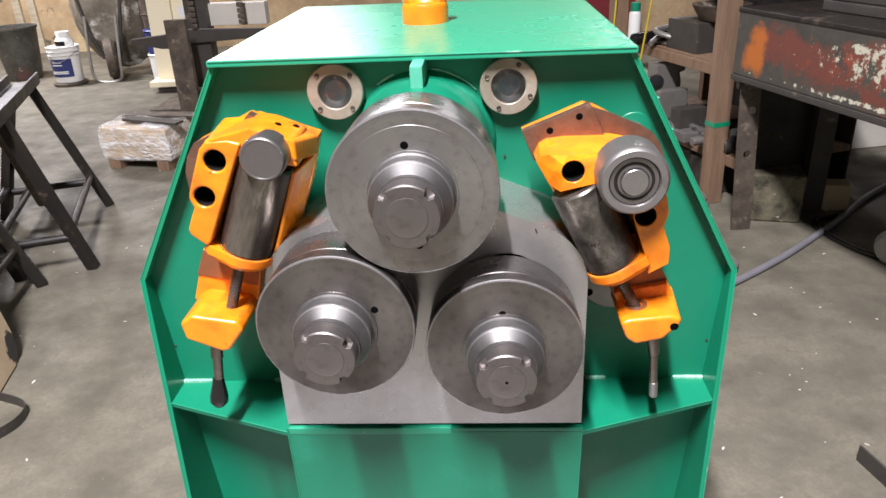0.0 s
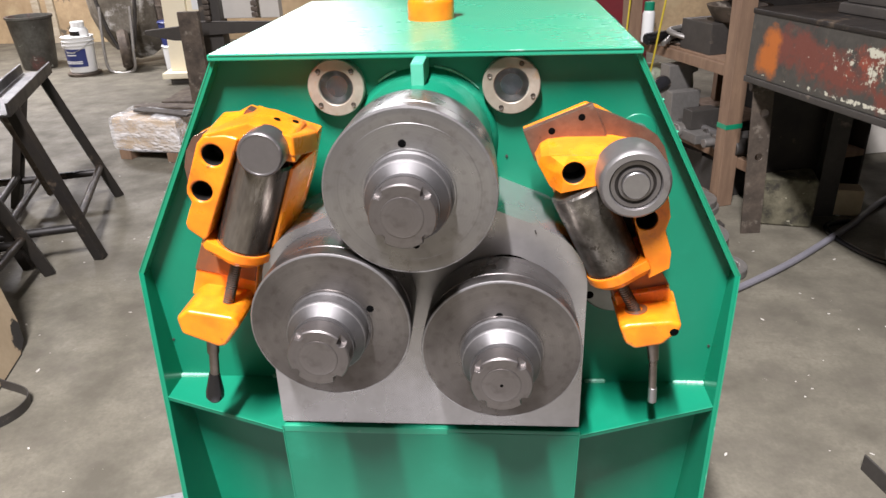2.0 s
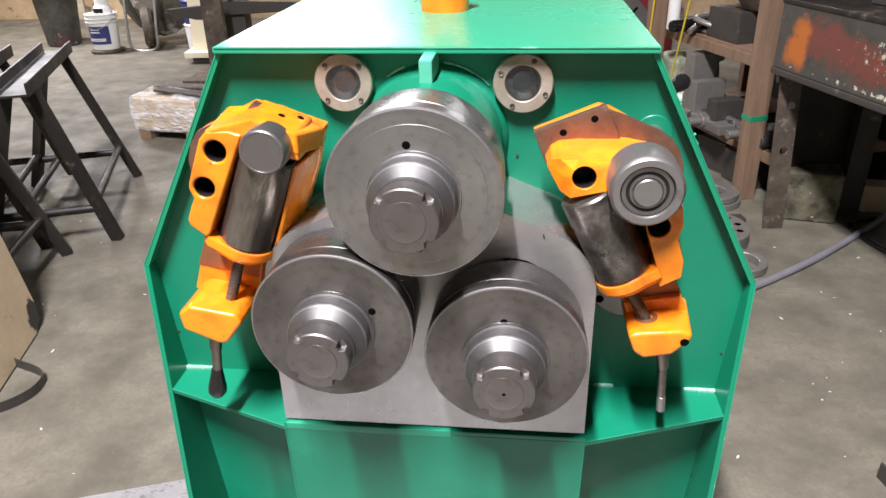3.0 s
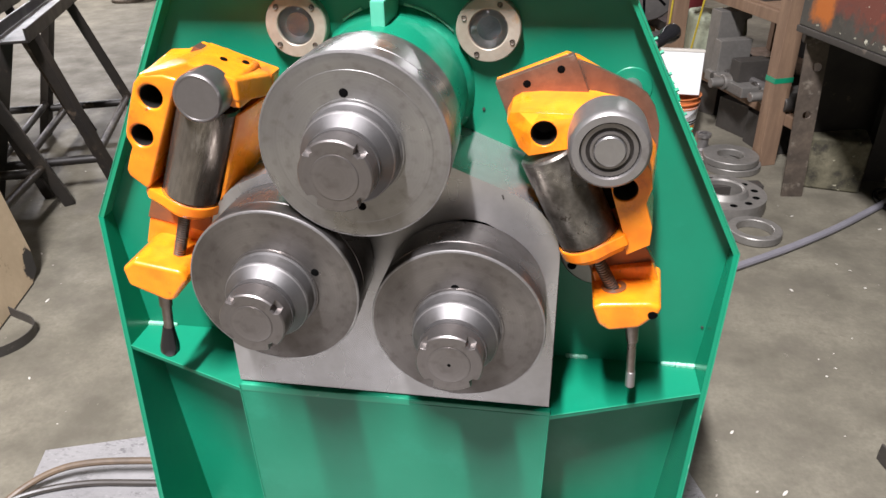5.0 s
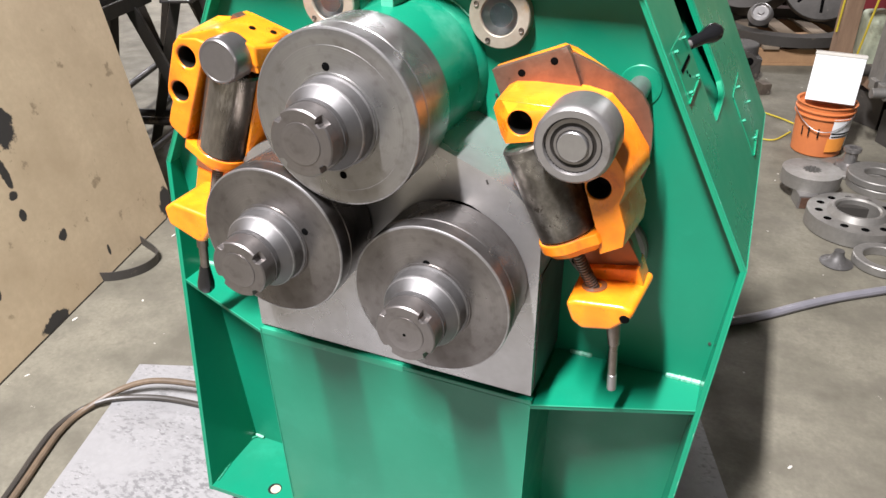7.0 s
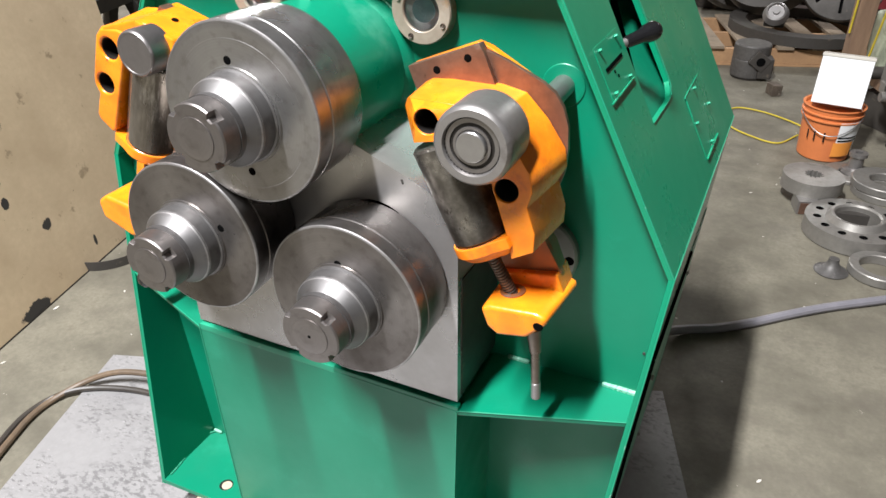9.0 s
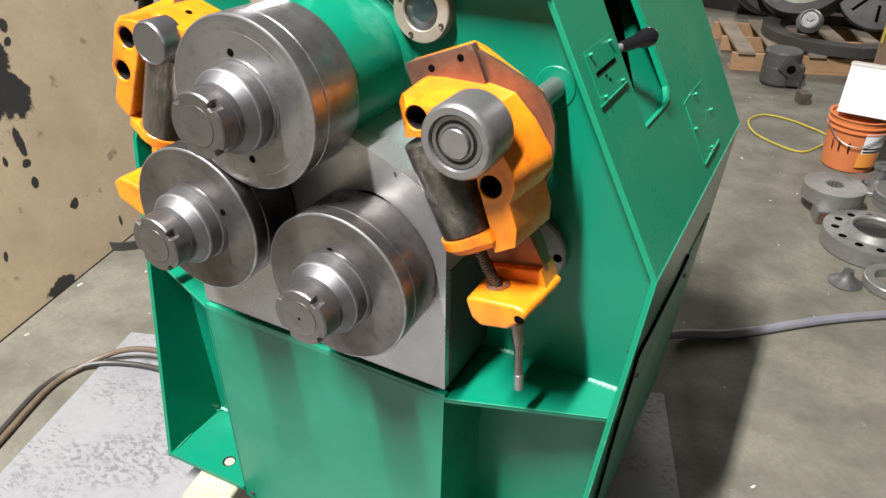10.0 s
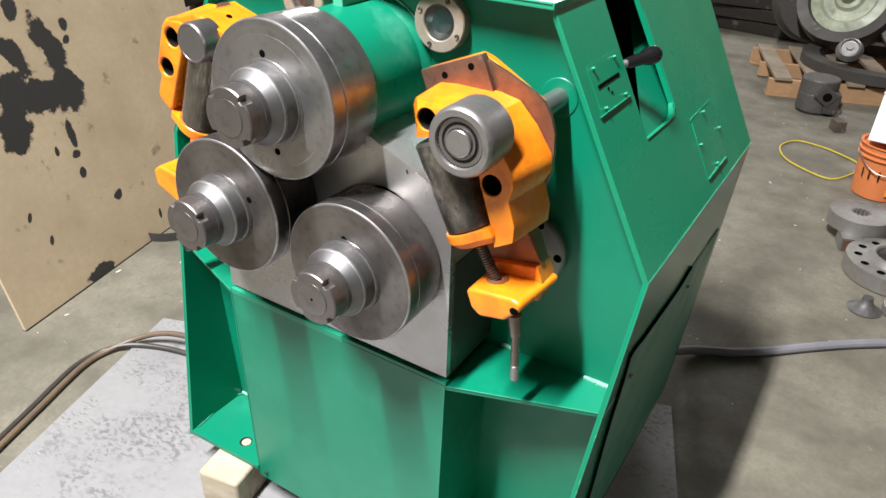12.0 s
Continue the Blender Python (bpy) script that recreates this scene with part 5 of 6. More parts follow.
part("lid_board", box((0.42, 0.07, 0.015), (0.08, -0.06, 0.281), (2, 0, -8), 0.002), DARK_STEEL, crate)

stand = thing("steel_stand", (-2.30, 5.95, 0), "dark steel cut-off stand with a flat upright and long jaw", "machine stand")
part("base", box((0.42, 0.5, 0.10), (0.10, 0, 0.05), (0, 0, 0), 0.006), RUSTY_STEEL, stand)
part("base_block", box((0.22, 0.30, 0.10), (0.24, 0.02, 0.15), (0, 0, 0), 0.006), DARK_STEEL, stand)
part("upright", box((0.15, 0.05, 0.74), (0.22, -0.26, 0.37), (0, 0, 0), 0.004), RUSTY_STEEL, stand, "brown flat steel upright")
part("column", box((0.16, 0.14, 1.25), (0.26, 0.10, 0.825), (0, 0, 0), 0.008), DARK_STEEL, stand)
part("jaw", slab([(-0.26, 0, 0.575), (-0.25, 0, 0.545), (-0.03, 0, 0.50), (0.14, 0, 0.50), (0.14, 0, 0.53), (0.75, 0, 0.56), (0.78, 0, 0.62), (0.15, 0, 0.63), (0.0, 0, 0.60)], (0, 0.06, 0), 0.004), DARK_STEEL, stand, "long dark steel jaw")
part("bright_edge", box((0.62, 0.012, 0.008), (0.45, 0.0, 0.632), (0, 1, 0), 0.002), STEEL_BRIGHT, stand)
part("side_frame", box((0.5, 0.1, 0.16), (0.52, 0.16, 0.72), (0, 0, 0), 0.006), PALE_PANEL, stand)
chain = None
for i in range(9):
    chain = box((0.045, 0.03, 0.034), (0.26, -0.01, 0.66 + i * 0.04), (0, 0, 0 if i % 2 else 8), 0.006, chain)
part("chain", chain, RUSTY_STEEL, stand, "rusty roller chain")
chain = None
for i in range(9):
    chain = box((0.045, 0.03, 0.034), (0.62, -0.01, 0.68 + i * 0.04), (0, 0, 0 if i % 2 else 8), 0.006, chain)
part("chain", chain, RUSTY_STEEL, stand, "rusty roller chain")

boards = thing("cardboard_boxes", (-2.62, 6.9, 0), "tall pale flattened cardboard boxes standing on end", "cardboard box")
part("carton", box((0.20, 0.16, 1.25), (-0.07, 0.02, 0.72), (0, 2, 6), 0.006), CARD, boards)
part("carton", box((0.22, 0.14, 1.3), (0.13, 0.06, 0.74), (0, -1, -4), 0.006), CARD, boards)
part("tray", box((0.52, 0.32, 0.05), (0.02, 0, 0.075), (0, 0, 5), 0.006), CARD, boards)
part("tray_base", box((0.40, 0.26, 0.05), (0.02, 0, 0.025), (0, 0, 5), 0.004), DARK_STEEL, boards)
part("side_label", box((0.10, 0.004, 0.09), (0.13, -0.012, 0.66), (0, -1, -4)), WHITE_CARD, boards)


def pail(name, place, label, mat, r, h, group=""):
    ob = thing(name, place, label, "pail", group)
    k = r / 0.15
    prof = [(0, 0.004), (r * 0.80, 0), (r * 0.86, 0.008 * k), (r * 0.95, h * 0.76), (r * 1.03, h * 0.77), (r * 1.03, h * 0.79), (r * 0.96, h * 0.80), (r * 0.97, h * 0.86), (r * 1.04, h * 0.87), (r * 1.04, h * 0.89), (r * 0.98, h * 0.90), (r * 1.0, h * 0.985), (r * 1.05, h * 0.99), (r * 1.05, h), (r * 0.95, h), (r * 0.93, h * 0.93), (0, h * 0.93)]
    part("bucket", lathe(prof, None, 48), mat, ob)
    handle = [(r * 1.02 * math.cos(radians(a)), -r * 1.04 * abs(math.sin(radians(a))) - .004, h * 0.86 - 0.09 * k * math.sin(radians(a)) ** 2) for a in range(180, 361, 15)]
    part("wire_handle", hose(handle, 0.0028 * k, 6, 2), STEEL_BRIGHT, ob)
    return ob


def wrap_label(r0, r1, z0, z1, a0, a1, n=14):
    b = bmesh.new()
    rows = [[b.verts.new((r * math.sin(radians(a0 + (a1 - a0) * i / n)), -r * math.cos(radians(a0 + (a1 - a0) * i / n)), z)) for i in range(n + 1)] for r, z in ((r0, z0), (r1, z1))]
    for i in range(n):
        b.faces.new((rows[0][i], rows[0][i + 1], rows[1][i + 1], rows[1][i]))
    return b


white = pail("white_pail", (-3.86, 7.26, 0.03), "white plastic paint pail with a navy label, on a flat base", WHITE_PLASTIC, 0.140, 0.33)
part("label", wrap_label(0.1275, 0.1335, 0.06, 0.225, -62, 50), BLUE, white, "navy paper label")
for z, a0, a1 in ((0.19, -30, 10), (0.165, -32, 12), (0.09, -45, 30), (0.105, -45, 30)):
    part("lettering", wrap_label(0.1340, 0.1345, z, z + 0.010, a0, a1), WHITE_CARD, white)
part("stand_ring", lathe([(0, -.03), (0.15, -.03), (0.155, -.005), (0.13, 0), (0, 0)], None, 36), RUSTY_STEEL, white)
gas = thing("gas_cylinder", (-3.84, 7.28, 0.337), "small white gas cylinder standing on the pail", "gas cylinder")
part("tank", lathe([(0, 0), (0.07, 0), (0.08, .01), (0.083, .035), (0.08, .075), (0.064, .095), (0.06, .10), (0.06, .15), (0.053, .153), (0.053, .105), (0, .10)], None, 36), WHITE_PLASTIC, gas)
part("label", wrap_label(0.084, 0.082, 0.03, 0.07, -50, 30), RUBBER, gas)

can = thing("trash_can", (-4.52, 7.62, 0), "battered grey metal trash can", "trash can")
part("can", lathe([(0, 0.01), (0.15, 0), (0.16, .02), (0.205, .48), (0.217, .49), (0.217, .51), (0.195, .51), (0.19, .48), (0.15, .05), (0, .04)], None, 40), MOTTLED, can)

barrow = thing("wheelbarrow", (-3.48, 7.55, 0), "grey wheelbarrow stood upright against the wall", "wheelbarrow")
tray = bmesh.new()
bmesh.ops.create_cone(tray, cap_ends=True, segments=20, radius1=0.40, radius2=0.22, depth=0.26, matrix=pose(-0.05, 0.10, 0.66, 90, 0, 0) @ Matrix.Diagonal((1.15, 1.55, 1, 1)))
part("tray", soften(tray, 0.02, 2), DUSTY, barrow, "dusty grey steel tray")
part("tyre", lathe([(0.10, -.045), (0.165, -.05), (0.19, -.02), (0.19, .02), (0.165, .05), (0.10, .045)], Matrix.Translation((-0.02, -0.12, 0.20)) @ pose(0, 0, 0, 0, 90, 28), 32), RUSTY_STEEL, barrow)
part("rim", lathe([(0, -.03), (0.105, -.035), (0.105, .035), (0, .03)], Matrix.Translation((-0.02, -0.12, 0.20)) @ pose(0, 0, 0, 0, 90, 28), 24), GREY_CAST, barrow)
for x in (-0.16, 0.14):
    part("handle", hose([(x * 0.5, -0.12, 0.20), (x, -0.14, 0.45), (x * 1.5, -0.13, 0.9), (x * 1.7, -0.10, 1.45)], 0.018), DARK_STEEL, barrow)
part("leg_loop", hose([(-0.17, -0.16, 0.60), (-0.17, -0.24, 0.20), (-0.13, -0.26, 0.02), (0.09, -0.26, 0.02), (0.12, -0.24, 0.20), (0.13, -0.16, 0.60)], 0.014), GREY_CAST, barrow)
drum = thing("steel_drum", (-2.98, 7.75, 0), "dark rusty steel drum against the wall", "drum")
part("shell", lathe([(0, 0.01), (0.27, 0), (0.28, .02), (0.27, .04), (0.27, .28), (0.28, .30), (0.27, .32), (0.27, .56), (0.28, .58), (0.27, .60), (0.27, .84), (0.28, .86), (0.26, .86), (0, .84)], None, 36), RUSTY_STEEL, drum)
blue = thing("blue_tub", (-2.98, 7.35, 0.25), "blue plastic tub stacked on a white tub", "tub")
part("tub", lathe([(0, 0), (0.09, 0), (0.10, .2), (0.11, .21), (0.10, .22), (0, .2)], None, 24), BLUE, blue)
pale = thing("white_tub", (-2.98, 7.35, 0), "white plastic tub beside the cardboard boxes", "tub")
part("tub", lathe([(0, 0), (0.09, 0), (0.10, .23), (0.11, .24), (0.10, .25), (0, .25)], None, 24), WHITE_PLASTIC, pale)

# ---- right side: timber rack ----
AL, AC = Vector((-0.342, 0.940, 0)), Vector((0.940, 0.342, 0))
R0 = Vector((1.205, 3.83, 0))


def rk(a, c, z):
    return R0 + AL * a + AC * c + Vector((0, 0, z))


rack = thing("timber_rack", (0, 0, 0), "brown timber storage rack with plank shelves full of steel parts", "rack")
for a, c in ((0.03, 0.0), (0.98, 0.0), (0.03, 0.62), (0.98, 0.62)):
    tilt = -0.03 if c == 0 else 0
    part("post", bar(rk(a, c, 0), rk(a, c + tilt, 1.9), 0.068, 0.085, 0.004), WOOD, rack, "brown timber post")
for z, t in ((0.615, 0.035), (0.215, 0.03), (1.20, 0.035)):
    part("shelf_board", slab([rk(-0.12, 0.065, z), rk(1.05, 0.065, z), rk(1.05, 0.66, z), rk(-0.12, 0.66, z)], (0, 0, t), 0.003), WOOD, rack)
    part("edge_rail", bar(rk(-0.12, 0.052, z), rk(1.05, 0.052, z), 0.024, 0.05, 0.003), WOOD, rack)
# Board added behind the shelves to keep the rack's inside in darkness.
part("shade_back_sheet", slab([rk(-0.10, 0.675, 0), rk(1.1, 0.675, 0), rk(1.1, 0.675, 1.9), rk(-0.10, 0.675, 1.9)], AC * 0.012), SHADE_BOARD, rack, "dark board added for the darkness behind the shelves")
part("green_mark", bar(rk(0.03, -0.0061, 0.385), rk(0.03, -0.0064, 0.408), 0.0700, 0.0870), GREEN_SIDE, rack)


def settle(ob, base):
    """Move a thing's own origin to its base and leave its parts where they are."""
    for child in ob.children:
        child.matrix_local = Matrix.Translation(-base) @ child.matrix_local
    ob.matrix_world = Matrix.Translation(base)


settle(rack, rk(0.5, 0.3, 0))


def on_rack(name, a, c, z, label, category):
    p = rk(a, c, z)
    return thing(name, (p.x, p.y, p.z), label, category, "parts on the rack", turn=20)


ob = on_rack("steel_block", 0.50, 0.18, 0.65, "dark grey rectangular steel block on a rack shelf", "steel block")
part("block", box((0.20, 0.26, 0.15), (0, 0, 0.075), (0, 0, 0), 0.004), DARK_STEEL, ob)
part("step", box((0.12, 0.18, 0.05), (0.02, 0.16, 0.025), (0, 0, 0), 0.004), DARK_STEEL, ob)
ob = on_rack("steel_dish", 0.40, 0.24, 0.80, "dark turned steel dish stacked on a block", "steel dish")
part("dish", lathe([(0, 0), (0.10, 0), (0.115, .01), (0.15, .07), (0.155, .08), (0.13, .08), (0.09, .03), (0, .03)], None, 36), RUSTY_STEEL, ob)
ob = on_rack("ring_stack", 0.13, 0.16, 0.65, "stack of flat grey steel rings on a rack shelf", "ring")
for i, r in enumerate((0.085, 0.08, 0.083)):
    part("ring", lathe([(0.045, i * .028), (r, i * .028), (r, i * .028 + .024), (0.045, i * .028 + .024), (0.045, i * .028)], Matrix.Translation((0.006 * i, 0, 0)), 32), GREY_CAST, ob)
ob = on_rack("spray_can", 0.86, 0.02, 0.65, "white spray can with a green cap", "spray can")
part("can", lathe([(0, 0), (0.031, 0), (0.033, .004), (0.033, .15), (0.026, .165), (0, .165)], None, 24), WHITE_PLASTIC, ob)
part("cap", lathe([(0.024, .163), (0.027, .165), (0.027, .205), (0.022, .21), (0, .21)], None, 24), GREEN, ob)
ob = on_rack("angle_grinder", 0.74, 0.06, 0.65, "black and chrome angle grinder lying on a rack shelf", "power tool")
part("body", rod((-0.12, 0, 0.035), (0.10, 0.03, 0.04), 0.032, 18, 0.008), RUBBER, ob)
part("head", rod((0.12, 0.03, 0.01), (0.12, 0.03, 0.085), 0.034, 18, 0.008), STEEL_BRIGHT, ob)
part("guard", lathe([(0, 0), (0.062, 0), (0.062, .012), (0, .014)], Matrix.Translation((0.12, 0.03, 0.0)), 24), STEEL_BRIGHT, ob)
ob = on_rack("ratchet_strap", 0.66, 0.10, 0.65, "tangled grey strap and chrome fittings", "strap")
part("strap", hose([(-0.1, 0, .02), (0, 0.05, .05), (0.06, 0, .03), (0, -0.06, .05), (-0.06, 0.02, .08), (0.04, 0.05, .09)], 0.014), GREY_CAST, ob)
random.seed(21)
for i in range(7):
    ob = on_rack("steel_shaft", 0.02 + 0.12 * i, 0.26 + 0.04 * (i % 3), 0.245, "grey turned steel shaft lying on the lower shelf", "shaft")
    L = random.uniform(0.22, 0.34)
    r = random.uniform(0.028, 0.045)
    part("shaft", rod((-L, 0, r), (L * 0.2, 0, r), r, 24, 0.004, rod((-L - 0.06, 0, r), (-L, 0, r), r * 0.6, 20, 0.002)), GREY_CAST if i % 2 else DARK_STEEL, ob)
ob = on_rack("machine_vise", 0.40, 0.06, 0.245, "green-grey cast machine vise on the lower shelf", "vise")
part("bed", box((0.20, 0.34, 0.05), (0, 0, 0.025), (0, 0, 0), 0.006), GREY_CAST, ob)
part("fixed_jaw", box((0.17, 0.06, 0.17), (0, 0.12, 0.12), (0, 0, 0), 0.006), GREY_CAST, ob)
part("moving_jaw", box((0.16, 0.08, 0.10), (0, -0.05, 0.10), (0, 0, 0), 0.006), DARK_STEEL, ob)
part("spindle", rod((0, -0.24, 0.055), (0, -0.04, 0.055), 0.018, 16), STEEL_BRIGHT, ob)
ob = on_rack("steel_bracket", 0.62, 0.10, 0.245, "tall grey stepped steel bracket", "bracket")
part("bracket", slab([(-0.09, -0.03, 0), (0.09, -0.03, 0), (0.09, -0.03, 0.06), (0.05, -0.03, 0.09), (0.05, -0.03, 0.27), (0.085, -0.03, 0.28), (0.085, -0.03, 0.32), (-0.09, -0.03, 0.32)], (0, 0.09, 0), 0.004), GREY_CAST, ob)
for i, (a, z) in enumerate(((0.2, 0.0), (0.45, 0.0), (0.8, 0.0))):
    ob = on_rack("steel_offcut", a, 0.12, 0.0, "dark steel offcut stored under the rack", "steel offcut")
    part("offcut", box((0.22, 0.20, 0.16), (0.05, 0, 0.08), (0, 0, 12 * i), 0.005), DARK_STEEL, ob)
for i, (a, b_, c) in enumerate((((0.90, -0.06, 1.18), (0.93, -0.07, 0.66), (0.96, -0.06, 0.40)), ((0.52, -0.06, 1.18), (0.60, -0.075, 0.70), (0.70, -0.06, 0.36)))):
    tagged(part("yellow_rope", hose([rk(*a), rk(*b_), rk(*c)], 0.005, 8, 6), YELLOW_ROPE), "yellow rope hanging down the front of the rack", "rope")
sack = thing("paper_sack", (1.06, 4.72, 0.245), "crumpled pale paper sack on the lower shelf", "sack")
b = box((0.26, 0.22, 0.26), (0, 0, 0.13), (0, 0, 15), 0.03, None, 3)
bmesh.ops.subdivide_edges(b, edges=b.edges[:], cuts=2, use_grid_fill=True)
for v in b.verts:
    v.co += noise.noise_vector(v.co * 8) * 0.02 * (1 if v.co.z > 0.02 else 0)
part("sack", b, PALE_GREEN, sack)
red = thing("red_cabinet", (0.98, 7.4, 0), "dark red steel tool cabinet far behind the machine", "cabinet")
part("body", box((0.9, 0.5, 1.2), (0, 0, 0.62), (0, 0, 0), 0.008), RED, red)
part("plinth", box((0.84, 0.44, 0.02), (0, 0, 0.01)), DARK_STEEL, red)

# ---- right side: heavy bench ----
bench = thing("steel_bench", (0, 0, 0), "heavy steel work bench with peeling orange and white paint", "work bench")
B0, BL, BC = Vector((1.115, 3.52, 0)), Vector((0.302, -0.953, 0)), Vector((0.953, 0.302, 0))


def bn(a, c, z):
    return B0 + BL * a + BC * c + Vector((0, 0, z))


beam = part("front_beam", slab([bn(0, 0, 0.70), bn(1.6, 0, 0.70), bn(1.6, 0, 0.945), bn(0, 0, 0.945)], BC * 0.16, 0.006), PEELING, bench, "beam with peeling paint over black steel")
part("bottom_flange", slab([bn(-0.004, -0.004, 0.675), bn(1.6, -0.004, 0.675), bn(1.6, -0.004, 0.70), bn(-0.004, -0.004, 0.70)], BC * 0.2, 0.004), DARK_STEEL, bench)
part("top_flange", slab([bn(-0.004, -0.003, 0.940), bn(1.6, -0.003, 0.940), bn(1.6, -0.003, 0.962), bn(-0.004, -0.003, 0.962)], BC * 0.75, 0.005), BLACKENED, bench)
leg = pierced([(-0.042, 0), (0.042, 0), (0.042, 0.672), (-0.042, 0.672)], [round_points(0.010, 0.545, 0.017, 16), round_points(0.004, 0.355, 0.017, 16)], -0.006, 0.004)
bmesh.ops.transform(leg, matrix=Matrix.Translation(bn(0.045, 0.11, 0)) @ pose(0, 0, 0, 0, -3.5, 5), verts=leg.verts[:])
part("leg", leg, RUSTY_STEEL, bench, "drilled rusty channel leg")
part("leg_web", box((0.006, 0.08, 0.66), tuple(bn(0.01, 0.135, 0.335)), (0, -3.5, 5)), RUSTY_STEEL, bench)
for a, c in ((-0.06, 0.55), (1.45, 0.06), (1.45, 0.68)):
    part("leg", bar(bn(a, c, 0), bn(a, c, 0.668), 0.09, 0.09, 0.004), DARK_STEEL, bench)
# Dark sheet added where the space under the bench lies in shadow.
part("shade_end_sheet", slab([bn(-0.09, 0.20, 0.0), bn(-0.09, 0.54, 0.0), bn(-0.09, 0.54, 0.66), bn(-0.09, 0.20, 0.66)], BL * 0.008), BLACKENED, bench)
for z in (0.73, 0.87):
    part("end_bolt", rod(bn(-0.04, 0.06, z), bn(0.0, 0.06, z), 0.016, 10, 0.003), GREY_CAST, bench)
part("pipe_stub", rod(bn(0.02, 0.02, 0.655), bn(0.05, 0.14, 0.655), 0.02, 16, 0.003), RUSTY_STEEL, bench)
part("foot_channel", bar(bn(0.02, -0.02, 0.03), bn(-0.02, -0.30, 0.03), 0.06, 0.06, 0.004), DARK_STEEL, bench)
settle(bench, bn(0.8, 0.35, 0))
block = thing("concrete_block", (1.420, 3.67, 0), "mossy stained concrete block under the bench", "concrete block", turn=-12)
part("block", box((0.23, 0.18, 0.225), (0, 0, 0.1125), (0, 0, 0), 0.012, None, 3), MOSSY, block)
offcut = thing("timber_offcut", (1.70, 3.76, 0), "dirty brown timber offcut under the bench", "timber block", turn=-10)
part("offcut", box((0.19, 0.10, 0.125), (0, 0, 0.0625), (0, 0, 0), 0.006), WRAPPED_CARD, offcut)
stack = thing("plank_stack", tuple(bn(0.75, 0.35, 0.962)), "stack of dark oily planks on the bench", "planks", turn=-72)
for i in range(4):
    part("plank", box((1.0, 0.36 - 0.03 * i, 0.035), (0.02 * i, 0.01 * i, 0.019 + 0.037 * i), (0, 0, i * 1.5), 0.004), DARK_STEEL, stack)
panel = thing("pale_panel", (2.55, 4.72, 0), "pale steel panel leaning behind the bench", "panel", turn=12)
part("panel", box((1.3, 0.03, 0.62), (0, 0, 0.312), (-4, 0, 0), 0.004), PALE_PANEL, panel)
motor = thing("floor_motor", (1.74, 3.16, 0), "grey cast motor end lying on the floor", "motor", turn=30)
part("shell", lathe([(0, 0), (0.06, 0), (0.072, .02), (0.072, .12), (0.05, .15), (0.02, .155), (0, .16)], Matrix.Translation((0.06, 0, 0.072)) @ pose(0, 0, 0, 0, -90, 0), 28), GREY_CAST, motor)

# ---- flanges on the floor ----
def flange(place, r, bore, h, hub, bolts, label):
    ob = thing("steel_flange", place, label, "flange", "flanges on the floor")
    prof = [(bore, 0), (r, 0), (r, h), (hub + .012, h), (hub, h + .022), (bore + .006, h + .022), (bore, h + .016), (bore, 0)] if hub else [(bore, 0), (r - .003, 0), (r, .003), (r, h - .003), (r - .003, h), (bore + .003, h), (bore, h - .003), (bore, 0)]
    part("ring", lathe(prof, None, 56), GREY_CAST, ob)
    for i in range(bolts):
        a = 2 * math.pi * (i + 0.3) / bolts
        part("bolt_hole", lathe([(0, h + .0008), (0.012, h + .0008), (0.0145, h + .0002)], Matrix.Translation(((r + hub) / 2 * math.cos(a), (r + hub) / 2 * math.sin(a), 0)), 14), BLACK, ob)
    return ob


flange((0.925, 3.385, 0.004), 0.170, 0.074, 0.058, 0.090, 12, "drilled grey steel pipe flange lying on the floor")
flange((1.005, 3.135, 0.002), 0.098, 0.066, 0.032, 0, 0, "plain grey steel ring lying on the floor")
flange((1.045, 3.80, 0.0), 0.125, 0.06, 0.03, 0, 0, "plain grey steel ring in a stack")
flange((1.035, 3.80, 0.032), 0.122, 0.058, 0.03, 0, 0, "plain grey steel ring in a stack")
flange((0.92, 3.93, 0.0), 0.105, 0.045, 0.018, 0, 0, "thin grey steel ring on the floor")
gear = thing("splined_hub", (0.767, 3.625, 0.055), "grey steel hub with a splined bore resting on a small block", "hub", turn=0)
gear_pts = []
for i in range(48):
    rr = 0.036 if (i // 2) % 2 else 0.028
    gear_pts.append((rr * math.cos(2 * math.pi * i / 48), rr * math.sin(2 * math.pi * i / 48)))
b = pierced(round_points(0, 0, 0.112, 48), [gear_pts], 0, 0.055)
bmesh.ops.transform(b, matrix=pose(0, 0, 0.0, 90, 0, 0), verts=b.verts[:])
part("hub", b, GREY_CAST, gear)
ob = thing("small_steel_block", (0.757, 3.525, 0), "small square steel tube offcut on the floor", "steel offcut", turn=15)
part("tube", box((0.075, 0.09, 0.055), (0, 0, 0.0275), (0, 0, 0), 0.003), STEEL, ob)
part("rust_face", box((0.06, 0.004, 0.045), (0, -0.0455, 0.026)), STEEL_BROWN, ob)
ob = thing("small_steel_block", (0.79, 3.70, 0), "small square steel tube offcut on the floor", "steel offcut", turn=5)
part("tube", box((0.075, 0.09, 0.055), (0, 0, 0.0275), (0, 0, 0), 0.003), DARK_STEEL, ob)
ob = thing("valve_cone", (0.86, 3.09, 0), "dull dark steel cone on the floor", "cone")
part("cone", lathe([(0, 0), (0.052, 0), (0.054, .004), (0.03, .016), (0.018, .035), (0.016, .05), (0, .05)], None, 32), WORN_CAST, ob)
ob = thing("chrome_stub", (0.93, 3.93, 0.018), "shiny steel stub shaft standing on a ring", "shaft")
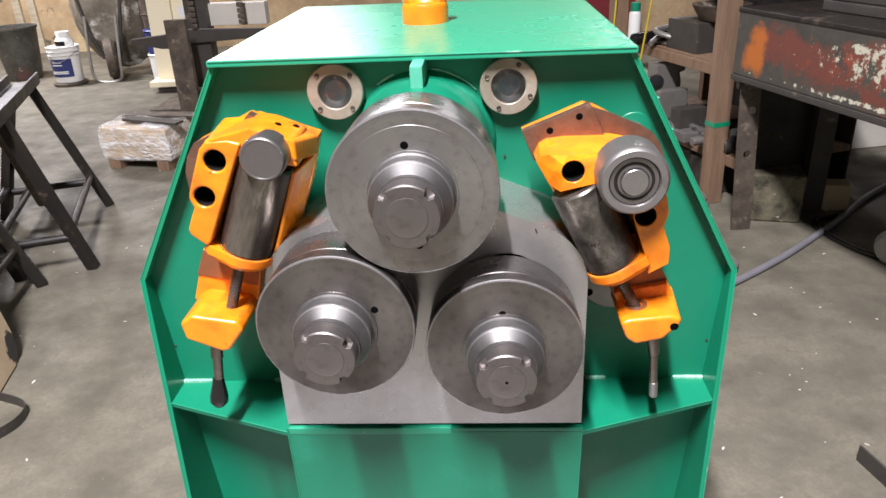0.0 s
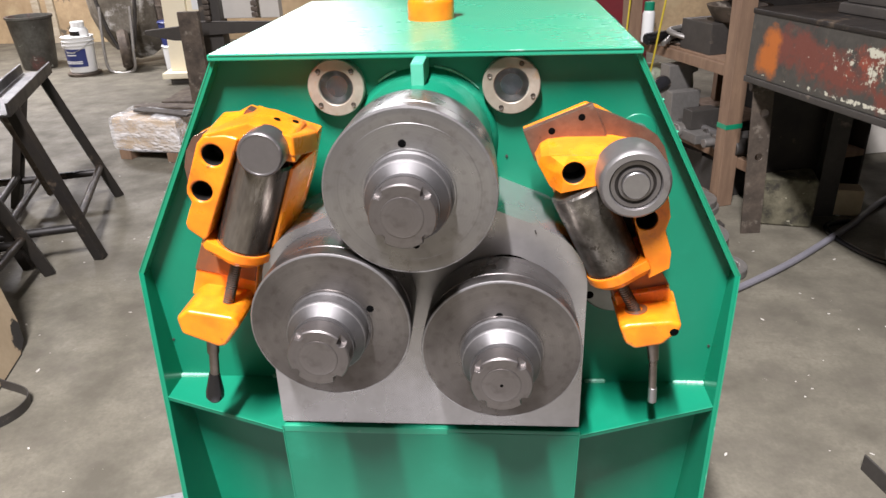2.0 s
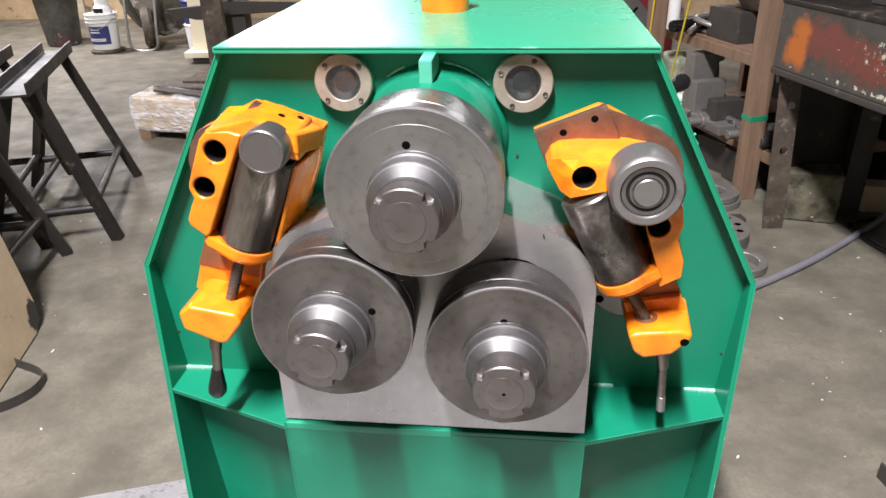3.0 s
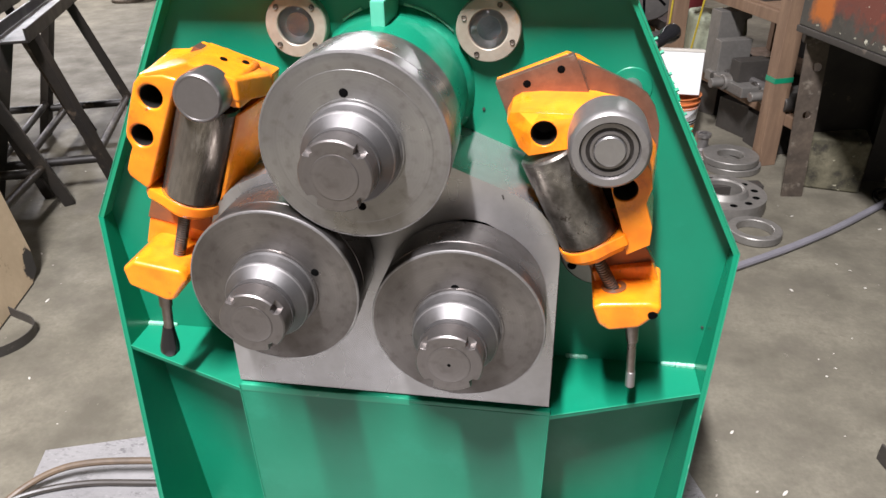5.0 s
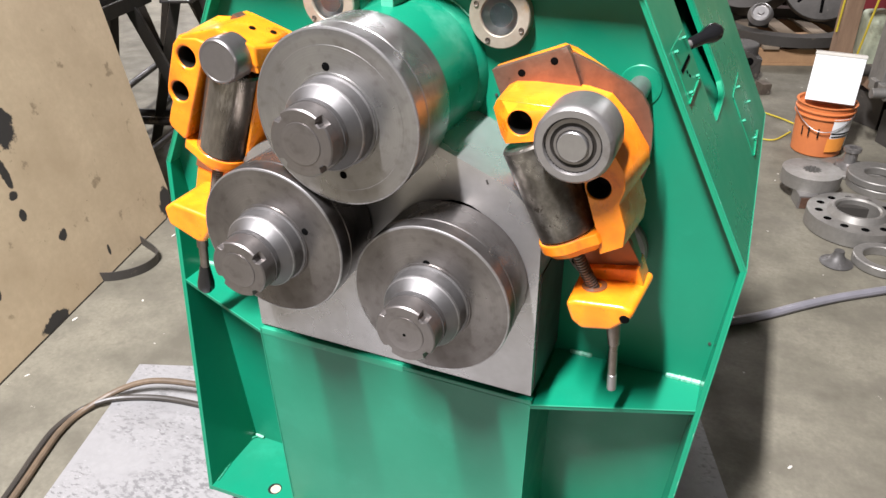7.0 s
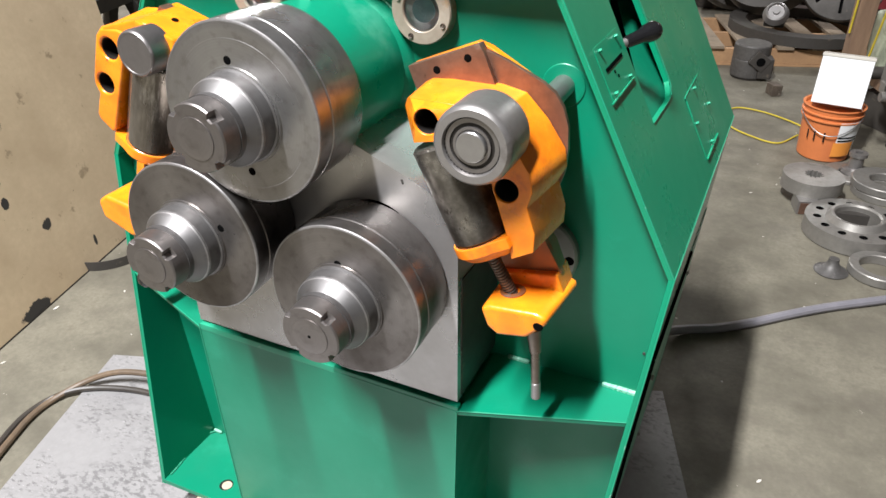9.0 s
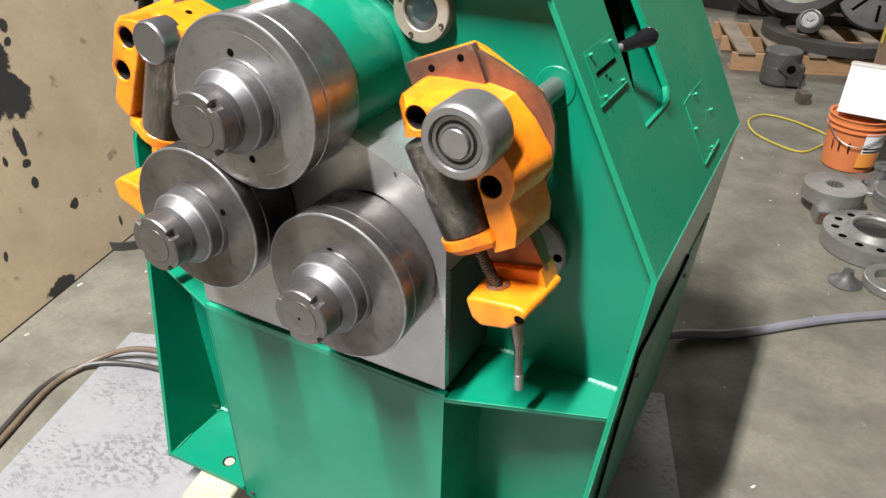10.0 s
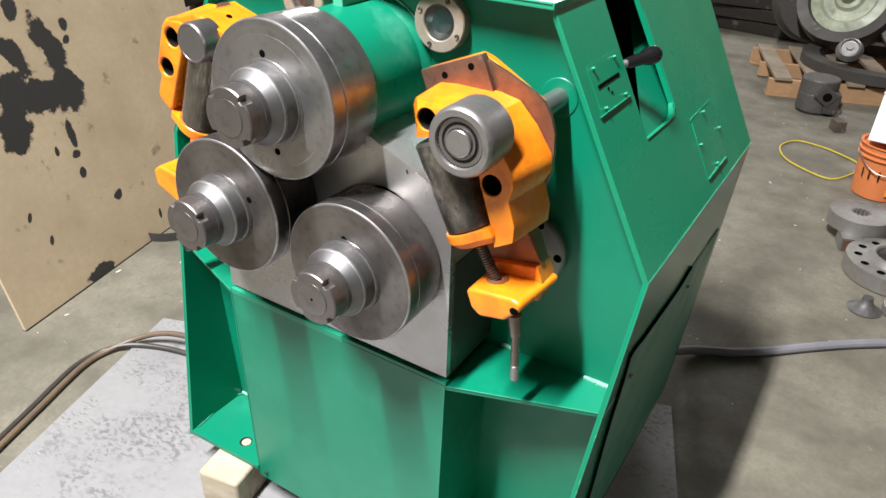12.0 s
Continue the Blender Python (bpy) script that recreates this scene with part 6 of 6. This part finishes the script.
part("stub", lathe([(0, 0), (0.05, 0), (0.05, .02), (0.028, .024), (0.026, .07), (0.035, .075), (0.035, .09), (0.015, .09), (0.015, .06), (0, .06)], None, 28), STEEL_BRIGHT, ob)

orange = pail("orange_pail", (0.805, 4.13, 0), "dirty orange plastic pail with a paper label and pen marks", ORANGE_PLASTIC, 0.120, 0.236)
part("label", wrap_label(0.113, 0.122, 0.055, 0.19, 18, 70), WHITE_CARD, orange, "torn paper label")
part("label_print", wrap_label(0.1135, 0.1185, 0.035, 0.10, 14, 60), ORANGE_LABEL, orange)
for z in (0.118, 0.105):
    part("label_bar", wrap_label(0.1185, 0.119, z, z + 0.007, 20, 66), RUBBER, orange)
for a in (-42, -27, -8):
    part("pen_mark", wrap_label(0.1187, 0.1225, 0.098, 0.142, a, a + 3, 2), RUBBER, orange)
carton = thing("white_box", (0.81, 4.12, 0.240), "white cardboard box set on top of the orange pail", "box", turn=-5)
part("box", box((0.195, 0.13, 0.195), (0, 0, 0.0985), (-12, 0, 0), 0.003), WHITE_CARD, carton)
part("lid_edge", box((0.20, 0.135, 0.012), (0, 0.0205, 0.198), (-12, 0, 0), 0.002), PALE_PANEL, carton)
part("print", box((0.055, 0.002, 0.010), (0.0, -0.0515, 0.130), (-12, 0, 0)), GREY_CAST, carton)

# ---- back right: pallet with gears ----
pallet = thing("pallet", (0.12, 5.28, 0), "orange-brown wooden pallet loaded with gears", "pallet", turn=19)
for i in range(6):
    part("deck_board", box((0.095, 0.80, 0.018), (0.06 + 0.20 * i, 0.38, 0.111), (0, 0, 0), 0.002), PALLET_GREY, pallet)
for y in (0.02, 0.38, 0.74):
    part("stringer", box((1.15, 0.04, 0.085), (0.56, y, 0.058), (0, 0, 0), 0.002), PALLET_WOOD, pallet)
for y in (0.04, 0.72):
    part("base_board", box((1.15, 0.09, 0.015), (0.56, y, 0.0075), (0, 0, 0), 0.002), PALLET_WOOD, pallet)
ringgear = thing("ring_gear", (0.62, 5.86, 0.121), "large flat grey ring gear on the pallet", "gear")
part("ring", lathe([(0.34, 0), (0.44, 0), (0.44, .06), (0.34, .06), (0.34, 0)], None, 72), DARK_STEEL, ringgear)
wheel = thing("crane_wheel", (0.36, 6.05, 0.182), "large wheel with pale green hub and dark rim", "wheel")
wm = Matrix.Translation((0, 0, 0.285)) @ pose(0, 0, 0, 62, 0, -12)
part("rim", lathe([(0.20, -.08), (0.30, -.09), (0.31, -.05), (0.31, .05), (0.30, .09), (0.235, .08), (0.22, .04)], wm, 56), DARK_STEEL, wheel)
part("hub", lathe([(0.238, -.05), (0.238, .045), (0.17, .06), (0.15, .035), (0.09, .035), (0.075, .06), (0.05, .065), (0.04, .12), (0, .12)], wm, 48), PALE_GREEN, wheel, "pale green enamel hub")
dark = thing("drum_wheel", (0.16, 6.28, 0.121), "dark rusty drum wheel behind the pallet load", "wheel")
part("drum", lathe([(0, -.10), (0.27, -.10), (0.29, -.06), (0.29, .06), (0.27, .10), (0, .10)], Matrix.Translation((0, 0, 0.29)) @ pose(0, 0, 0, 80, 0, 20), 48), DARK_STEEL, dark)
chuck = thing("faceplate", (0.80, 5.98, 0.182), "dark round lathe faceplate with radial slots leaning on the pallet load", "faceplate")
cm = Matrix.Translation((0, 0, 0.235)) @ pose(0, 0, 0, 66, 0, 6)
part("disc", lathe([(0, -.03), (0.25, -.03), (0.25, .015), (0.245, .02), (0.075, .02), (0.07, .03), (0.04, .03), (0.035, .0), (0, .0)], cm, 56), DARK_STEEL, chuck)
for i in range(8):
    part("slot", box((0.10, 0.018, 0.003), (0, 0, 0), (0, 0, 0)), BLACK, chuck, at=cm @ pose(0, 0, 0, 0, 0, 45 * i) @ Matrix.Translation((0.155, 0, .0205)))
bear = thing("bearing_hub", (0.46, 5.62, 0.181), "small shiny bearing hub on the ring gear", "bearing")
part("hub", lathe([(0, 0), (0.06, 0), (0.075, .03), (0.06, .07), (0.05, .075), (0.045, .06), (0.02, .06), (0.018, .075), (0, .075)], Matrix.Translation((0, 0.0, 0.06)) @ pose(0, 0, 0, 50, 0, 0), 28), STEEL_BRIGHT, bear)
part("foot", box((0.12, 0.10, 0.05), (0, 0.03, 0.025), (0, 0, 0), 0.01), DARK_STEEL, bear)
cast = thing("motor_casting", (0.39, 5.16, 0), "dark grey motor casting with a square socket on the floor", "casting", turn=-6)
part("body", lathe([(0, 0.012), (0.098, 0.012), (0.101, 0.02), (0.101, 0.105), (0.098, 0.110), (0.101, 0.115), (0.100, 0.185), (0.094, 0.192), (0, 0.192)], None, 40), WORN_CAST, cast)
part("flange", box((0.10, 0.035, 0.085), (0.062, -0.083, 0.115), (0, 35, 20), 0.008), DARK_STEEL, cast, "dark square socket flange")
part("flange_web", box((0.08, 0.10, 0.12), (0.085, -0.035, 0.075), (0, 0, 20), 0.012), DARK_STEEL, cast)
part("socket", lathe([(0, .004), (0.02, .004), (0.024, 0)], Matrix.Translation((0.072, -0.0995, 0.115)) @ pose(0, 0, 0, 90, 0, 20), 20), BLACK, cast)
part("base", lathe([(0, 0), (0.095, 0), (0.095, 0.014), (0, 0.014)], None, 32), BLACKENED, cast)
ob = thing("rusty_cube", (0.55, 4.88, 0), "small dark rusty steel cube on the floor", "steel offcut", turn=30)
part("cube", box((0.055, 0.075, 0.06), (0, 0, 0.03), (0, 0, 0), 0.004), RUSTY_STEEL, ob)
far = thing("lumber_pile", (-0.15, 6.85, 0), "pile of dark steel and lumber by the far wall", "lumber pile")
for i in range(9):
    part("length", box((1.5, 0.12, 0.09), (0.1 * (i % 2), 0.14 * (i % 3), 0.045 + 0.1 * (i // 3)), (0, 0, i * 2 - 8), 0.005), DARK_STEEL if i % 4 == 1 else BLACKENED, far)

# ---- scraps on the floor ----
random.seed(77)
b = None
for i in range(280):
    x, y = random.uniform(-2.2, 2.0), random.uniform(1.2, 5.2)
    if -0.6 < x < 0.6 and y < 2.4:
        continue
    e = bmesh.new()
    s = random.uniform(0.0012, 0.0055) * random.uniform(0.5, 1)
    bmesh.ops.create_icosphere(e, subdivisions=1, radius=s, matrix=Matrix.Translation((x, y, s * 0.4)) @ pose(0, 0, 0, 0, 0, random.uniform(0, 180)) @ Matrix.Diagonal((random.uniform(1, 3), 1, 0.5, 1)))
    b = merge(b, e)
tagged(part("floor_scraps", b, PALE_PANEL), "tiny pale chips and scraps scattered on the concrete", "scraps", "", "stuff")

# pale battens on the far wall
for x in (-5.40, -5.22):
    structure("wall_batten", box((0.09, 0.04, 2.4), (x, YF - 0.021, 1.2), (0, 0, 0), 0.003), PINE, "pale vertical timber batten on the old wall", "batten")
